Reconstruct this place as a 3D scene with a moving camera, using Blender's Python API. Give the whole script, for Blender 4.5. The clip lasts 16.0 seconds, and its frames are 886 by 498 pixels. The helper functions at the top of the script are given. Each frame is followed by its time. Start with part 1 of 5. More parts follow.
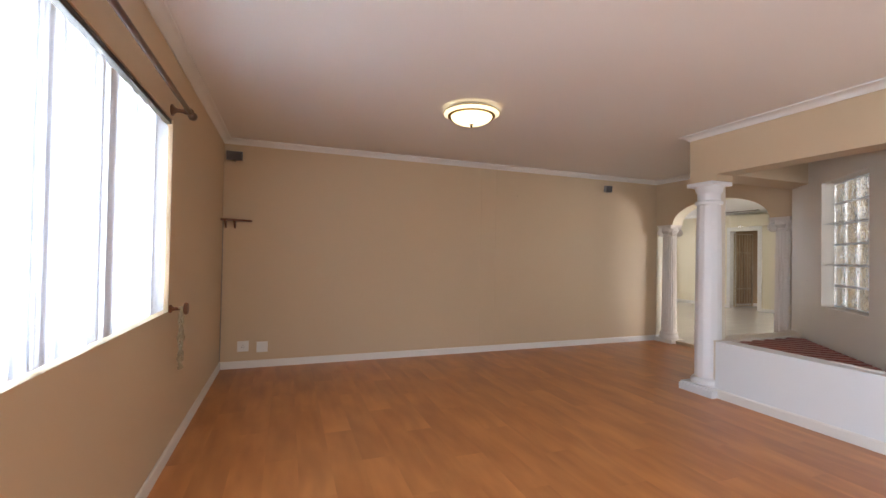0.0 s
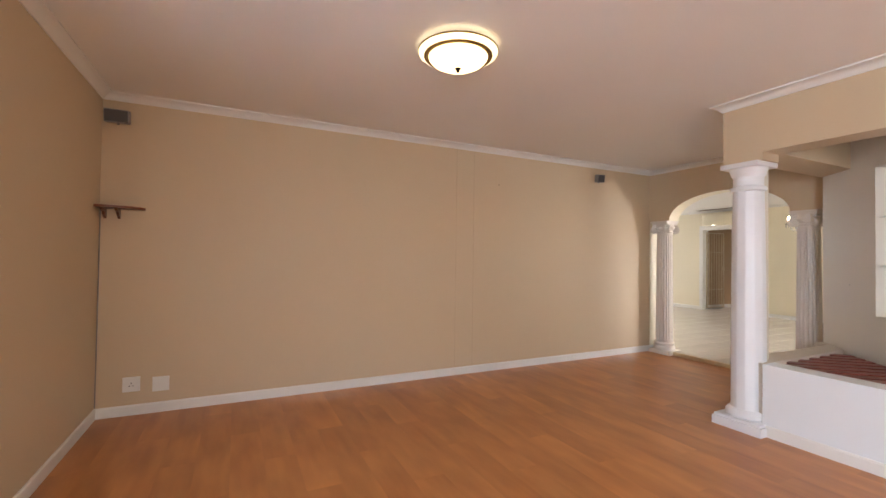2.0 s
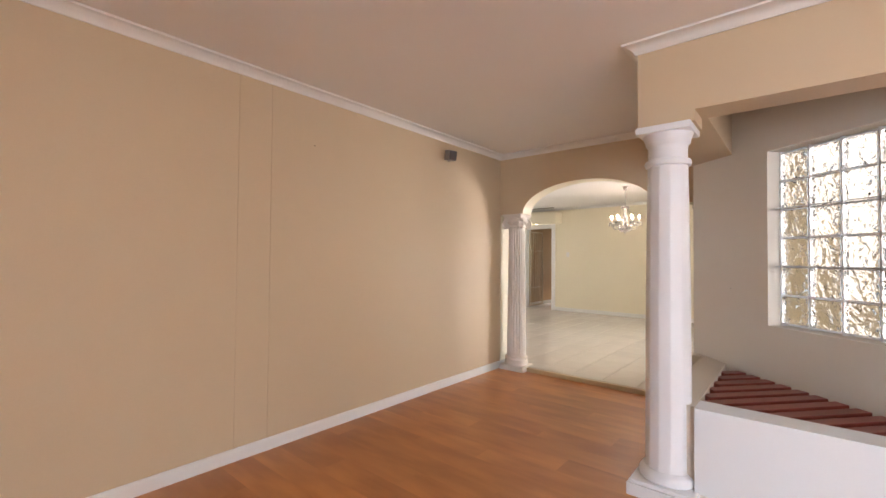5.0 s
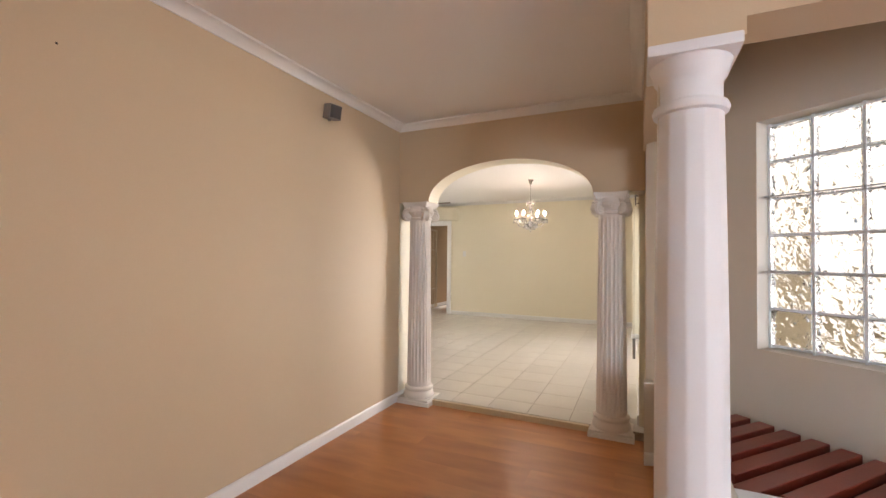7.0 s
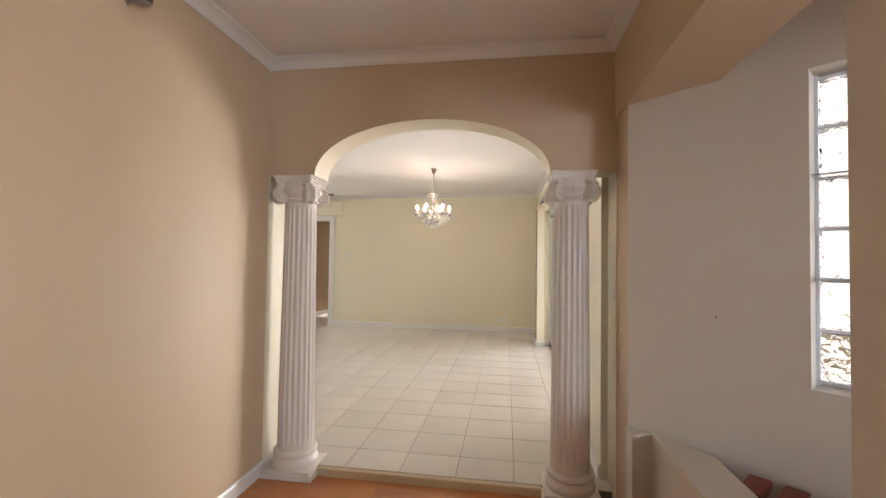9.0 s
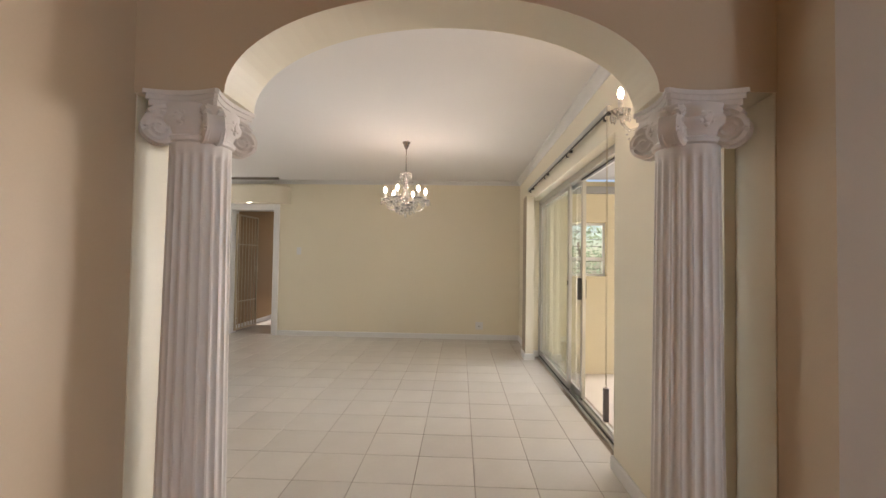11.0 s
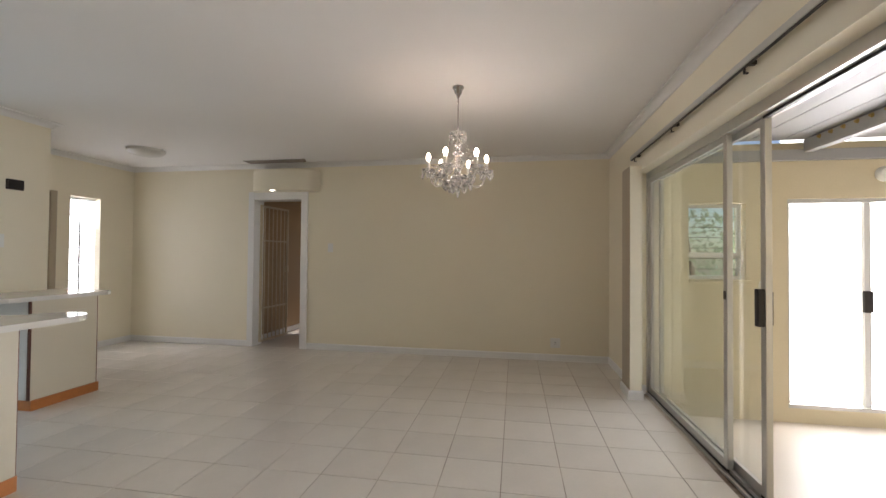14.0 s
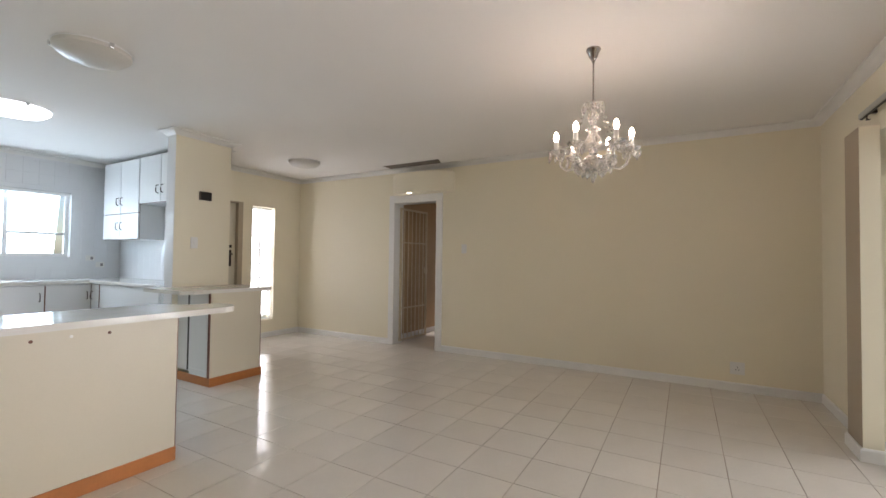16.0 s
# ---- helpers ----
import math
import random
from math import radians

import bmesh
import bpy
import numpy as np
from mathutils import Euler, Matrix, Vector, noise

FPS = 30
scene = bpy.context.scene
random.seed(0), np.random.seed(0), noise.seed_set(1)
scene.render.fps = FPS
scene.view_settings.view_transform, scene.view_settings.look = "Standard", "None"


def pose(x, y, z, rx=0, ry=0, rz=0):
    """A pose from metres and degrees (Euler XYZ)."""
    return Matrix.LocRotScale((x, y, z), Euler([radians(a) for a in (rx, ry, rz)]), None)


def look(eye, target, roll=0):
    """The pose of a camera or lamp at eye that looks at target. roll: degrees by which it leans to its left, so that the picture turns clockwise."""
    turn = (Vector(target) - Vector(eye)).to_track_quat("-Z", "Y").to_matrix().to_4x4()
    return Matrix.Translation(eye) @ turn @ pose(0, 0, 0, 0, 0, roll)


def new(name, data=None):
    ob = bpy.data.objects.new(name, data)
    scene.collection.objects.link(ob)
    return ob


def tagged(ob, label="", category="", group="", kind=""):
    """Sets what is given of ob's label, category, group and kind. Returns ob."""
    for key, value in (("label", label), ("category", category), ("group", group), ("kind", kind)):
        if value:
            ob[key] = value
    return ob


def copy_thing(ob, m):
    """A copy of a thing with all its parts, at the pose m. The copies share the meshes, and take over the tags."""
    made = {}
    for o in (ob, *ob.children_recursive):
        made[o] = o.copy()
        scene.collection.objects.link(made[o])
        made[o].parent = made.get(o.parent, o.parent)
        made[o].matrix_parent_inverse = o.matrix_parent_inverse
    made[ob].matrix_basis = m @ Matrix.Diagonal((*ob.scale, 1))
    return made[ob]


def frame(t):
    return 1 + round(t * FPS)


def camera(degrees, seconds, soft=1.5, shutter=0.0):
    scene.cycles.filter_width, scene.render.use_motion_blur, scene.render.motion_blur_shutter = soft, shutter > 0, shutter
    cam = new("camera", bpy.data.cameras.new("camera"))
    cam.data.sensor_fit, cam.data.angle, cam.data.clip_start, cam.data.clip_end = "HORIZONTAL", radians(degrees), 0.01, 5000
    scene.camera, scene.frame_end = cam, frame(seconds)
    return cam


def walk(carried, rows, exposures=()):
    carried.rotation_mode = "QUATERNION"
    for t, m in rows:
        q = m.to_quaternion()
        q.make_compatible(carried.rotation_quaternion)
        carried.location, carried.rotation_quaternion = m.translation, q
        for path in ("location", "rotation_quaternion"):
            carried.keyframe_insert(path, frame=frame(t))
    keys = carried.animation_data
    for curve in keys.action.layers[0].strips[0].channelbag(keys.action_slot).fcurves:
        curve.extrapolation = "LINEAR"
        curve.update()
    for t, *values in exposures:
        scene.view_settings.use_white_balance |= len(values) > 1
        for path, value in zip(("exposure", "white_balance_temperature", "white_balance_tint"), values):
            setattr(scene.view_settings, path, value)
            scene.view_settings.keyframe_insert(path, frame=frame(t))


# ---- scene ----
cam = camera(92.7, 16.0)
PATH = [
    (0, (0.447, 0.61, 1.287), (1.138, 2.486, 1.318), 1.0),
    (0.5, (0.473, 0.863, 1.285), (1.164, 2.74, 1.322), 0.9),
    (1, (0.528, 1.148, 1.299), (1.22, 3.024, 1.332), 0.9),
    (1.5, (0.616, 1.424, 1.31), (1.366, 3.278, 1.343), 0.9),
    (2, (0.733, 1.685, 1.286), (1.611, 3.481, 1.323), 0.8),
    (2.5, (0.866, 1.948, 1.314), (1.859, 3.683, 1.354), 0.7),
    (3, (0.985, 2.17, 1.291), (2.079, 3.844, 1.332), 0.7),
    (3.5, (1.124, 2.401, 1.305), (2.336, 3.991, 1.349), 0.6),
    (4, (1.275, 2.62, 1.305), (2.601, 4.117, 1.346), 0.5),
    (4.5, (1.476, 2.842, 1.312), (2.897, 4.248, 1.353), 0.5),
    (5, (1.684, 3.035, 1.303), (3.21, 4.327, 1.344), 0.5),
    (7.5, (2.853, 3.936, 1.326), (4.724, 4.64, 1.368), 0.6),
    (8, (3.077, 4.082, 1.316), (4.999, 4.634, 1.363), 0.7),
    (8.5, (3.343, 4.209, 1.308), (5.296, 4.634, 1.357), 0.8),
    (9, (3.59, 4.327, 1.315), (5.567, 4.624, 1.369), 0.8),
    (11.5, (4.907, 4.782, 1.279), (6.906, 4.844, 1.32), 0.7),
    (12, (5.132, 4.842, 1.325), (7.131, 4.889, 1.349), 0.4),
    (12.5, (5.383, 4.864, 1.33), (7.382, 4.907, 1.354), 0.4),
    (13, (5.638, 4.863, 1.308), (7.637, 4.937, 1.338), 0.5),
    (13.5, (5.853, 4.87, 1.308), (7.843, 5.059, 1.337), 0.5),
    (14, (6.069, 4.881, 1.296), (8.041, 5.216, 1.332), 0.5),
    (14.5, (6.216, 4.896, 1.259), (8.148, 5.411, 1.305), 0.7),
    (15, (6.334, 4.89, 1.24), (8.22, 5.555, 1.29), 0.6),
    (15.5, (6.426, 4.853, 1.245), (8.249, 5.673, 1.295), 0.6),
    (16, (6.479, 4.818, 1.253), (8.214, 5.812, 1.305), 0.7),
]
walk(cam, [(t, look(eye, target, roll)) for t, eye, target, roll in PATH],
     [(0, 0.04, 6850, 17), (1.5, 0.27, 6970, 18), (2.8, 0.56, 7050, 18), (5, 0.57, 7050, 19), (9, 0.42, 6850, 18), (11.5, -0.06, 6800, 18), (12.5, -0.17, 6600, 17), (13.5, -0.47, 6550, 17), (14.5, -0.49, 6500, 17), (16, -0.28, 6600, 18)])

# ---- world, sun, large lights ----
world = bpy.data.worlds.new("sky")
scene.world = world
world.use_nodes = True
wn = world.node_tree.nodes
sky = wn.new("ShaderNodeTexSky")
sky.sky_type, sky.sun_disc = "NISHITA", False
sky.sun_elevation, sky.sun_rotation = radians(52), radians(180)
world.node_tree.links.new(sky.outputs[0], wn["Background"].inputs[0])
wn["Background"].inputs[1].default_value = 0.15


def lamp(name, kind, m, energy, color, **settings):
    data = bpy.data.lights.new(name, kind)
    data.energy, data.color = energy, color
    for key, value in settings.items():
        if key == "size":
            data.size = value
        elif key == "size_y":
            data.shape, data.size_y = "RECTANGLE", value
        elif key == "angle":
            data.angle = value
        elif key == "radius":
            data.shadow_soft_size = value
    ob = new(name, data)
    ob.matrix_world = m
    return ob


WARM, DAY, COOL = (1.0, 0.78, 0.5), (0.93, 0.96, 1.0), (0.8, 0.9, 1.0)
lamp("sun", "SUN", look((0, -6, 8), (-0.4, 0, 0)), 4.0, (1.0, 0.95, 0.87), angle=radians(0.6))
lamp("sky_lounge_window", "AREA", look((-0.62, 2.25, 1.5), (2, 2.25, 1.35)), 150, (0.72, 0.85, 1.0), size=3.0, size_y=1.4)
# added fill for the low wall, from an unseen opening in the west wall
lamp("fill_west_lounge", "AREA", look((-0.45, -0.55, 1.15), (2, -0.1, 0.45)), 140, (0.64, 0.82, 1.0), size=1.6, size_y=2.0)
lamp("sky_garden_window", "AREA", look((2.1, -1.72, 1.2), (2.1, 2, -0.1)), 27, DAY, size=2.3, size_y=1.75)
lamp("sky_patio", "AREA", look((8.6, -4.5, 1.0), (8.6, 3, 0.9)), 190, DAY, size=3.6, size_y=2.4)
lamp("sky_patio_door", "AREA", look((10.95, 1.0, 0.9), (6, 3.4, 1.2)), 400, DAY, size=2.5, size_y=1.9)
lamp("sky_glass_block", "AREA", look((5.73, 2.35, 1.62), (4.97, 3.01, 1.2)), 7.5, DAY, size=1.45, size_y=1.9)
lamp("sky_kitchen_window", "AREA", look((8.15, 12.1, 1.65), (8.15, 9, 1.0)), 44, (0.66, 0.84, 1.0), size=1.3, size_y=0.8)
lamp("sky_entry_window", "AREA", look((10.67, 10.5, 1.18), (10.67, 8, 1.0)), 17, DAY, size=0.4, size_y=1.6)
# added fill light for the passage, set in an opening out of view
lamp("fill_passage", "AREA", look((12.9, 6.97, 1.5), (12.9, 8.6, 1.2)), 1.5, DAY, size=0.9, size_y=1.0)
lamp("ceiling_lamp_bulb", "POINT", Matrix.Translation((1.888, 3.88, 2.49)), 15, (1.0, 0.78, 0.36), radius=0.012)

# ---- materials ----


def mat(name, base, rough=0.6, metal=0.0, scale=6.0, vary=0.06, bump=0.05, fine=90.0, tint=None, random_amount=0.0, spec=0.5):
    """A painted or solid surface: two scales of variation in colour and gloss, and a fine relief."""
    m = bpy.data.materials.new(name)
    m.use_nodes = True
    n, l = m.node_tree.nodes, m.node_tree.links
    b = n["Principled BSDF"]
    b.inputs["Roughness"].default_value, b.inputs["Metallic"].default_value = rough, metal
    b.inputs["Specular IOR Level"].default_value = spec
    tc = n.new("ShaderNodeTexCoord")
    big, small = n.new("ShaderNodeTexNoise"), n.new("ShaderNodeTexNoise")
    big.inputs["Scale"].default_value, small.inputs["Scale"].default_value = scale * 0.25, fine
    big.inputs["Detail"].default_value, small.inputs["Detail"].default_value = 4, 3
    for t in (big, small):
        l.new(tc.outputs["Object"], t.inputs["Vector"])
    add = n.new("ShaderNodeMath")
    add.operation = "MULTIPLY_ADD"
    add.inputs[1].default_value = 0.35
    l.new(small.outputs[0], add.inputs[0])
    l.new(big.outputs[0], add.inputs[2])
    ramp = n.new("ShaderNodeValToRGB")
    low = tint or tuple(c * (1 - 2 * vary) for c in base)
    ramp.color_ramp.elements[0].position, ramp.color_ramp.elements[1].position = 0.4, 0.95
    ramp.color_ramp.elements[0].color, ramp.color_ramp.elements[1].color = (*low, 1), (*base, 1)
    l.new(add.outputs[0], ramp.inputs[0])
    out = ramp.outputs[0]
    if random_amount:
        info, hue = n.new("ShaderNodeObjectInfo"), n.new("ShaderNodeHueSaturation")
        mr = n.new("ShaderNodeMapRange")
        mr.inputs["To Min"].default_value, mr.inputs["To Max"].default_value = 1 - random_amount, 1 + random_amount
        l.new(info.outputs["Random"], mr.inputs["Value"])
        l.new(mr.outputs[0], hue.inputs["Value"])
        l.new(out, hue.inputs["Color"])
        out = hue.outputs[0]
    l.new(out, b.inputs["Base Color"])
    rr = n.new("ShaderNodeMapRange")
    rr.inputs["To Min"].default_value, rr.inputs["To Max"].default_value = rough * 0.85, min(1, rough * 1.15)
    l.new(big.outputs[0], rr.inputs["Value"])
    l.new(rr.outputs[0], b.inputs["Roughness"])
    if bump:
        bp = n.new("ShaderNodeBump")
        bp.inputs["Strength"].default_value, bp.inputs["Distance"].default_value = bump, 0.004
        l.new(small.outputs[0], bp.inputs["Height"])
        l.new(bp.outputs[0], b.inputs["Normal"])
    return m


def glass(name, tone=(1, 1, 1), rough=0.0, wavy=0.0, wave_scale=20.0, ior=1.45, clear=1.0):
    m = bpy.data.materials.new(name)
    m.use_nodes = True
    n, l = m.node_tree.nodes, m.node_tree.links
    b = n["Principled BSDF"]
    b.inputs["Base Color"].default_value = (*tone, 1)
    b.inputs["Transmission Weight"].default_value, b.inputs["Roughness"].default_value, b.inputs["IOR"].default_value = clear, rough, ior
    if wavy:
        tc, t, bp = n.new("ShaderNodeTexCoord"), n.new("ShaderNodeTexNoise"), n.new("ShaderNodeBump")
        t.inputs["Scale"].default_value, t.inputs["Detail"].default_value, t.inputs["Distortion"].default_value = wave_scale, 1.5, 1.2
        bp.inputs["Strength"].default_value, bp.inputs["Distance"].default_value = wavy, 0.02
        info, va = n.new("ShaderNodeObjectInfo"), n.new("ShaderNodeVectorMath")
        va.operation = "ADD"
        l.new(info.outputs["Location"], va.inputs[1])
        l.new(tc.outputs["Object"], va.inputs[0])
        l.new(va.outputs[0], t.inputs["Vector"])
        l.new(t.outputs[0], bp.inputs["Height"])
        l.new(bp.outputs[0], b.inputs["Normal"])
    return m


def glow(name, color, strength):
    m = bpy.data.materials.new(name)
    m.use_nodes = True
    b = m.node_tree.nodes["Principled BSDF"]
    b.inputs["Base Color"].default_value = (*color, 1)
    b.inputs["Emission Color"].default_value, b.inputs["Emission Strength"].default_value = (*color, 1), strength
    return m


def wood_floor(name):
    m = bpy.data.materials.new(name)
    m.use_nodes = True
    n, l = m.node_tree.nodes, m.node_tree.links
    b = n["Principled BSDF"]
    tc, info = n.new("ShaderNodeTexCoord"), n.new("ShaderNodeObjectInfo")
    shift = n.new("ShaderNodeVectorMath")
    shift.operation = "MULTIPLY_ADD"
    comb = n.new("ShaderNodeCombineXYZ")
    for k in range(3):
        l.new(info.outputs["Random"], comb.inputs[k])
    shift.inputs[1].default_value = (3.7, 9.1, 1.3)
    l.new(comb.outputs[0], shift.inputs[0])
    l.new(tc.outputs["Object"], shift.inputs[2])
    mp = n.new("ShaderNodeMapping")
    mp.inputs["Scale"].default_value = (12, 2.0, 1)
    l.new(shift.outputs[0], mp.inputs[0])
    grain, fleck = n.new("ShaderNodeTexNoise"), n.new("ShaderNodeTexNoise")
    grain.inputs["Scale"].default_value, grain.inputs["Detail"].default_value, grain.inputs["Distortion"].default_value = 1.0, 3, 0.0
    l.new(mp.outputs[0], grain.inputs["Vector"])
    mp2 = n.new("ShaderNodeMapping")
    mp2.inputs["Scale"].default_value = (5.5, 1.8, 1)
    l.new(shift.outputs[0], mp2.inputs[0])
    l.new(mp2.outputs[0], fleck.inputs["Vector"])
    fleck.inputs["Scale"].default_value, fleck.inputs["Detail"].default_value = 1.0, 2
    mix = n.new("ShaderNodeMath")
    mix.operation = "MULTIPLY_ADD"
    mix.inputs[1].default_value = 0.55
    l.new(grain.outputs[0], mix.inputs[0])
    l.new(fleck.outputs[0], mix.inputs[2])
    ramp = n.new("ShaderNodeValToRGB")
    e = ramp.color_ramp.elements
    e[0].position, e[0].color = 0.5, (0.41, 0.150, 0.044, 1)
    e[1].position, e[1].color = 1.0, (0.61, 0.255, 0.085, 1)
    l.new(mix.outputs[0], ramp.inputs[0])
    hue, mr = n.new("ShaderNodeHueSaturation"), n.new("ShaderNodeMapRange")
    mr.inputs["To Min"].default_value, mr.inputs["To Max"].default_value = 0.95, 1.05
    l.new(info.outputs["Random"], mr.inputs["Value"])
    l.new(mr.outputs[0], hue.inputs["Value"])
    l.new(ramp.outputs[0], hue.inputs["Color"])
    l.new(hue.outputs[0], b.inputs["Base Color"])
    rr = n.new("ShaderNodeMapRange")
    rr.inputs["To Min"].default_value, rr.inputs["To Max"].default_value = 0.27, 0.36
    l.new(fleck.outputs[0], rr.inputs["Value"])
    l.new(rr.outputs[0], b.inputs["Roughness"])
    return m


def cloth(name, color, through_share=0.5):
    """Woven blind fabric that lets light through."""
    m = bpy.data.materials.new(name)
    m.use_nodes = True
    n, l = m.node_tree.nodes, m.node_tree.links
    n.remove(n["Principled BSDF"])
    d, t, mx = n.new("ShaderNodeBsdfDiffuse"), n.new("ShaderNodeBsdfTranslucent"), n.new("ShaderNodeMixShader")
    tc, w = n.new("ShaderNodeTexCoord"), n.new("ShaderNodeTexNoise")
    w.inputs["Scale"].default_value = 60
    l.new(tc.outputs["Object"], w.inputs["Vector"])
    ramp = n.new("ShaderNodeValToRGB")
    ramp.color_ramp.elements[0].color, ramp.color_ramp.elements[1].color = (*(c * 0.9 for c in color), 1), (*color, 1)
    l.new(w.outputs[0], ramp.inputs[0])
    l.new(ramp.outputs[0], d.inputs[0])
    l.new(ramp.outputs[0], t.inputs[0])
    mx.inputs[0].default_value = through_share
    l.new(d.outputs[0], mx.inputs[1])
    l.new(t.outputs[0], mx.inputs[2])
    l.new(mx.outputs[0], n["Material Output"].inputs[0])
    return m


M_TAN = mat("tan_wall_paint", (0.615, 0.475, 0.315), 0.55, scale=2.5, vary=0.035, bump=0.06, fine=160)
M_CREAM = mat("cream_wall_paint", (0.83, 0.765, 0.60), 0.5, scale=2.5, vary=0.03, bump=0.06, fine=160)
M_PALE = mat("pale_wall_paint", (0.68, 0.62, 0.53), 0.5, scale=2.5, vary=0.03, bump=0.06, fine=160)
M_WHITE = mat("white_wall_paint", (0.81, 0.85, 0.88), 0.45, scale=3, vary=0.03, bump=0.05, fine=150)
M_CEIL = mat("white_ceiling_paint", (0.86, 0.84, 0.81), 0.8, scale=2, vary=0.03, bump=0.04, fine=200)
M_TRIM = mat("white_gloss_trim", (0.80, 0.79, 0.76), 0.3, scale=4, vary=0.03, bump=0.02)
M_COLUMN = mat("cream_white_cast_plaster", (0.76, 0.70, 0.63), 0.4, scale=5, vary=0.04, bump=0.03, fine=120)
M_ROUND = mat("white_painted_column", (0.79, 0.80, 0.82), 0.4, scale=5, vary=0.03, bump=0.03, fine=120)
M_WOOD = wood_floor("honey_oak_laminate")
M_TILE = mat("glazed_ivory_tile", (0.77, 0.725, 0.66), 0.13, scale=9, vary=0.05, bump=0.015, fine=40, random_amount=0.03)
M_GROUT = mat("stained_tan_grout", (0.60, 0.53, 0.45), 0.9, scale=7, bump=0.3, fine=40, tint=(0.14, 0.09, 0.055))
M_SLAB = mat("screed", (0.12, 0.07, 0.04), 0.9, scale=10, vary=0.1)
M_REDWOOD = mat("red_stained_slat_wood", (0.235, 0.042, 0.026), 0.35, scale=14, vary=0.16, bump=0.15, fine=60, random_amount=0.12)
M_DARKWOOD = mat("dark_turned_wood", (0.12, 0.06, 0.03), 0.35, scale=20, vary=0.2, bump=0.1, fine=60)
M_TEAK = mat("reddish_brown_wood", (0.22, 0.075, 0.03), 0.4, scale=20, vary=0.2, bump=0.1, fine=60)
M_KICK = mat("orange_varnished_kickboard", (0.52, 0.19, 0.05), 0.35, scale=16, vary=0.14, bump=0.06, fine=50)
M_BROWNEDGE = mat("brown_edging", (0.15, 0.055, 0.03), 0.5, scale=20, vary=0.15)
M_ALU = mat("natural_aluminium", (0.62, 0.61, 0.58), 0.35, metal=0.85, scale=12, vary=0.06, bump=0.03)
M_WHITEALU = mat("white_coated_metal", (0.8, 0.8, 0.79), 0.35, scale=8, vary=0.03, bump=0.02)
M_CHROME = mat("chrome", (0.75, 0.75, 0.76), 0.12, metal=1.0, scale=12, vary=0.05, bump=0)
M_NICKEL = mat("dark_nickel", (0.36, 0.33, 0.31), 0.2, metal=1.0, scale=12, vary=0.08, bump=0)
M_BRASS = mat("antique_brass", (0.45, 0.32, 0.12), 0.3, metal=1.0, scale=20, vary=0.2, bump=0.05)
M_BLACK = mat("black_plastic", (0.02, 0.018, 0.017), 0.4, scale=10, vary=0.1)
M_DKMETAL = mat("dark_bronze_metal", (0.06, 0.05, 0.045), 0.35, metal=0.7, scale=12, vary=0.1)
M_GREY = mat("grey_speaker_plastic", (0.27, 0.25, 0.24), 0.5, scale=20, vary=0.1)
M_DKGREY = mat("dark_grey_mesh", (0.1, 0.09, 0.09), 0.6, scale=30, vary=0.2, bump=0.3, fine=300)
M_PLASTIC = mat("white_switch_plastic", (0.8, 0.79, 0.75), 0.35, scale=10, vary=0.03, bump=0)
M_ROPE = mat("cream_rope", (0.5, 0.42, 0.28), 0.9, scale=60, vary=0.2, bump=0.5, fine=200)
M_STRIP = mat("pale_threshold_strip", (0.66, 0.52, 0.34), 0.4, scale=10, vary=0.08, bump=0.05)
M_LAMIN = mat("cream_laminate_panel", (0.64, 0.585, 0.46), 0.4, scale=3, vary=0.03, bump=0.02)
M_CABWHITE = mat("white_cabinet_laminate", (0.78, 0.79, 0.79), 0.35, scale=4, vary=0.03, bump=0.02)
M_TOP = mat("off_white_stone_worktop", (0.74, 0.72, 0.67), 0.1, scale=30, vary=0.05, bump=0, fine=150)
M_BACKSPLASH = mat("white_wall_tile", (0.78, 0.79, 0.8), 0.15, scale=6, vary=0.03, bump=0.01, random_amount=0.02)
M_GLASS = glass("clear_glass")
M_PANE = glass("window_glass", (0.93, 0.97, 0.95), 0.0, 0, 1, 1.3)
M_BLOCK = glass("wavy_block_glass", (0.93, 0.94, 0.92), 0.035, 0.85, 19)
M_CRYSTAL = glass("crystal", (0.95, 0.93, 0.9), 0.02, 0, 1, 1.45, 0.8)
M_RIM = glow("lit_rim_glass", (1.0, 0.88, 0.58), 1.25)
M_BOWL = glow("lit_lamp_glass", (1.0, 0.85, 0.5), 2.2)
M_BULB = glow("lit_candle_bulb", (1.0, 0.78, 0.62), 120.0)
M_KLIGHT = glow("lit_kitchen_diffuser", (0.88, 0.95, 1.0), 5.0)
M_FROST = mat("frosted_lamp_glass", (0.62, 0.6, 0.55), 0.3, scale=8, vary=0.05, bump=0.02)
M_BLIND = cloth("white_blind_fabric", (0.88, 0.89, 0.92), 0.68)
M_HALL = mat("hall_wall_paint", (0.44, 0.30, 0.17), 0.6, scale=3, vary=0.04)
M_GATE = mat("cream_painted_steel", (0.62, 0.52, 0.36), 0.4, scale=10, vary=0.06)
M_YELLOW = mat("yellow_exterior_render", (0.70, 0.61, 0.42), 0.8, scale=3, vary=0.06, bump=0.3, fine=60)
M_PATIO = mat("pale_patio_paving", (0.62, 0.55, 0.46), 0.35, scale=5, vary=0.08, bump=0.05)
M_GROUND = mat("dry_garden_ground", (0.30, 0.27, 0.18), 0.9, scale=2, vary=0.2, bump=0.4, fine=12)
M_LEAF = cloth("garden_leaf", (0.38, 0.47, 0.32), 0.5)
M_ROOF = mat("pale_roof_sheet", (0.36, 0.355, 0.345), 0.5, scale=4, vary=0.08, bump=0.03)
M_STAIN = mat("dark_ceiling_stain", (0.34, 0.29, 0.24), 0.9, scale=12, vary=0.25, bump=0.02)

# ---- mesh helpers ----


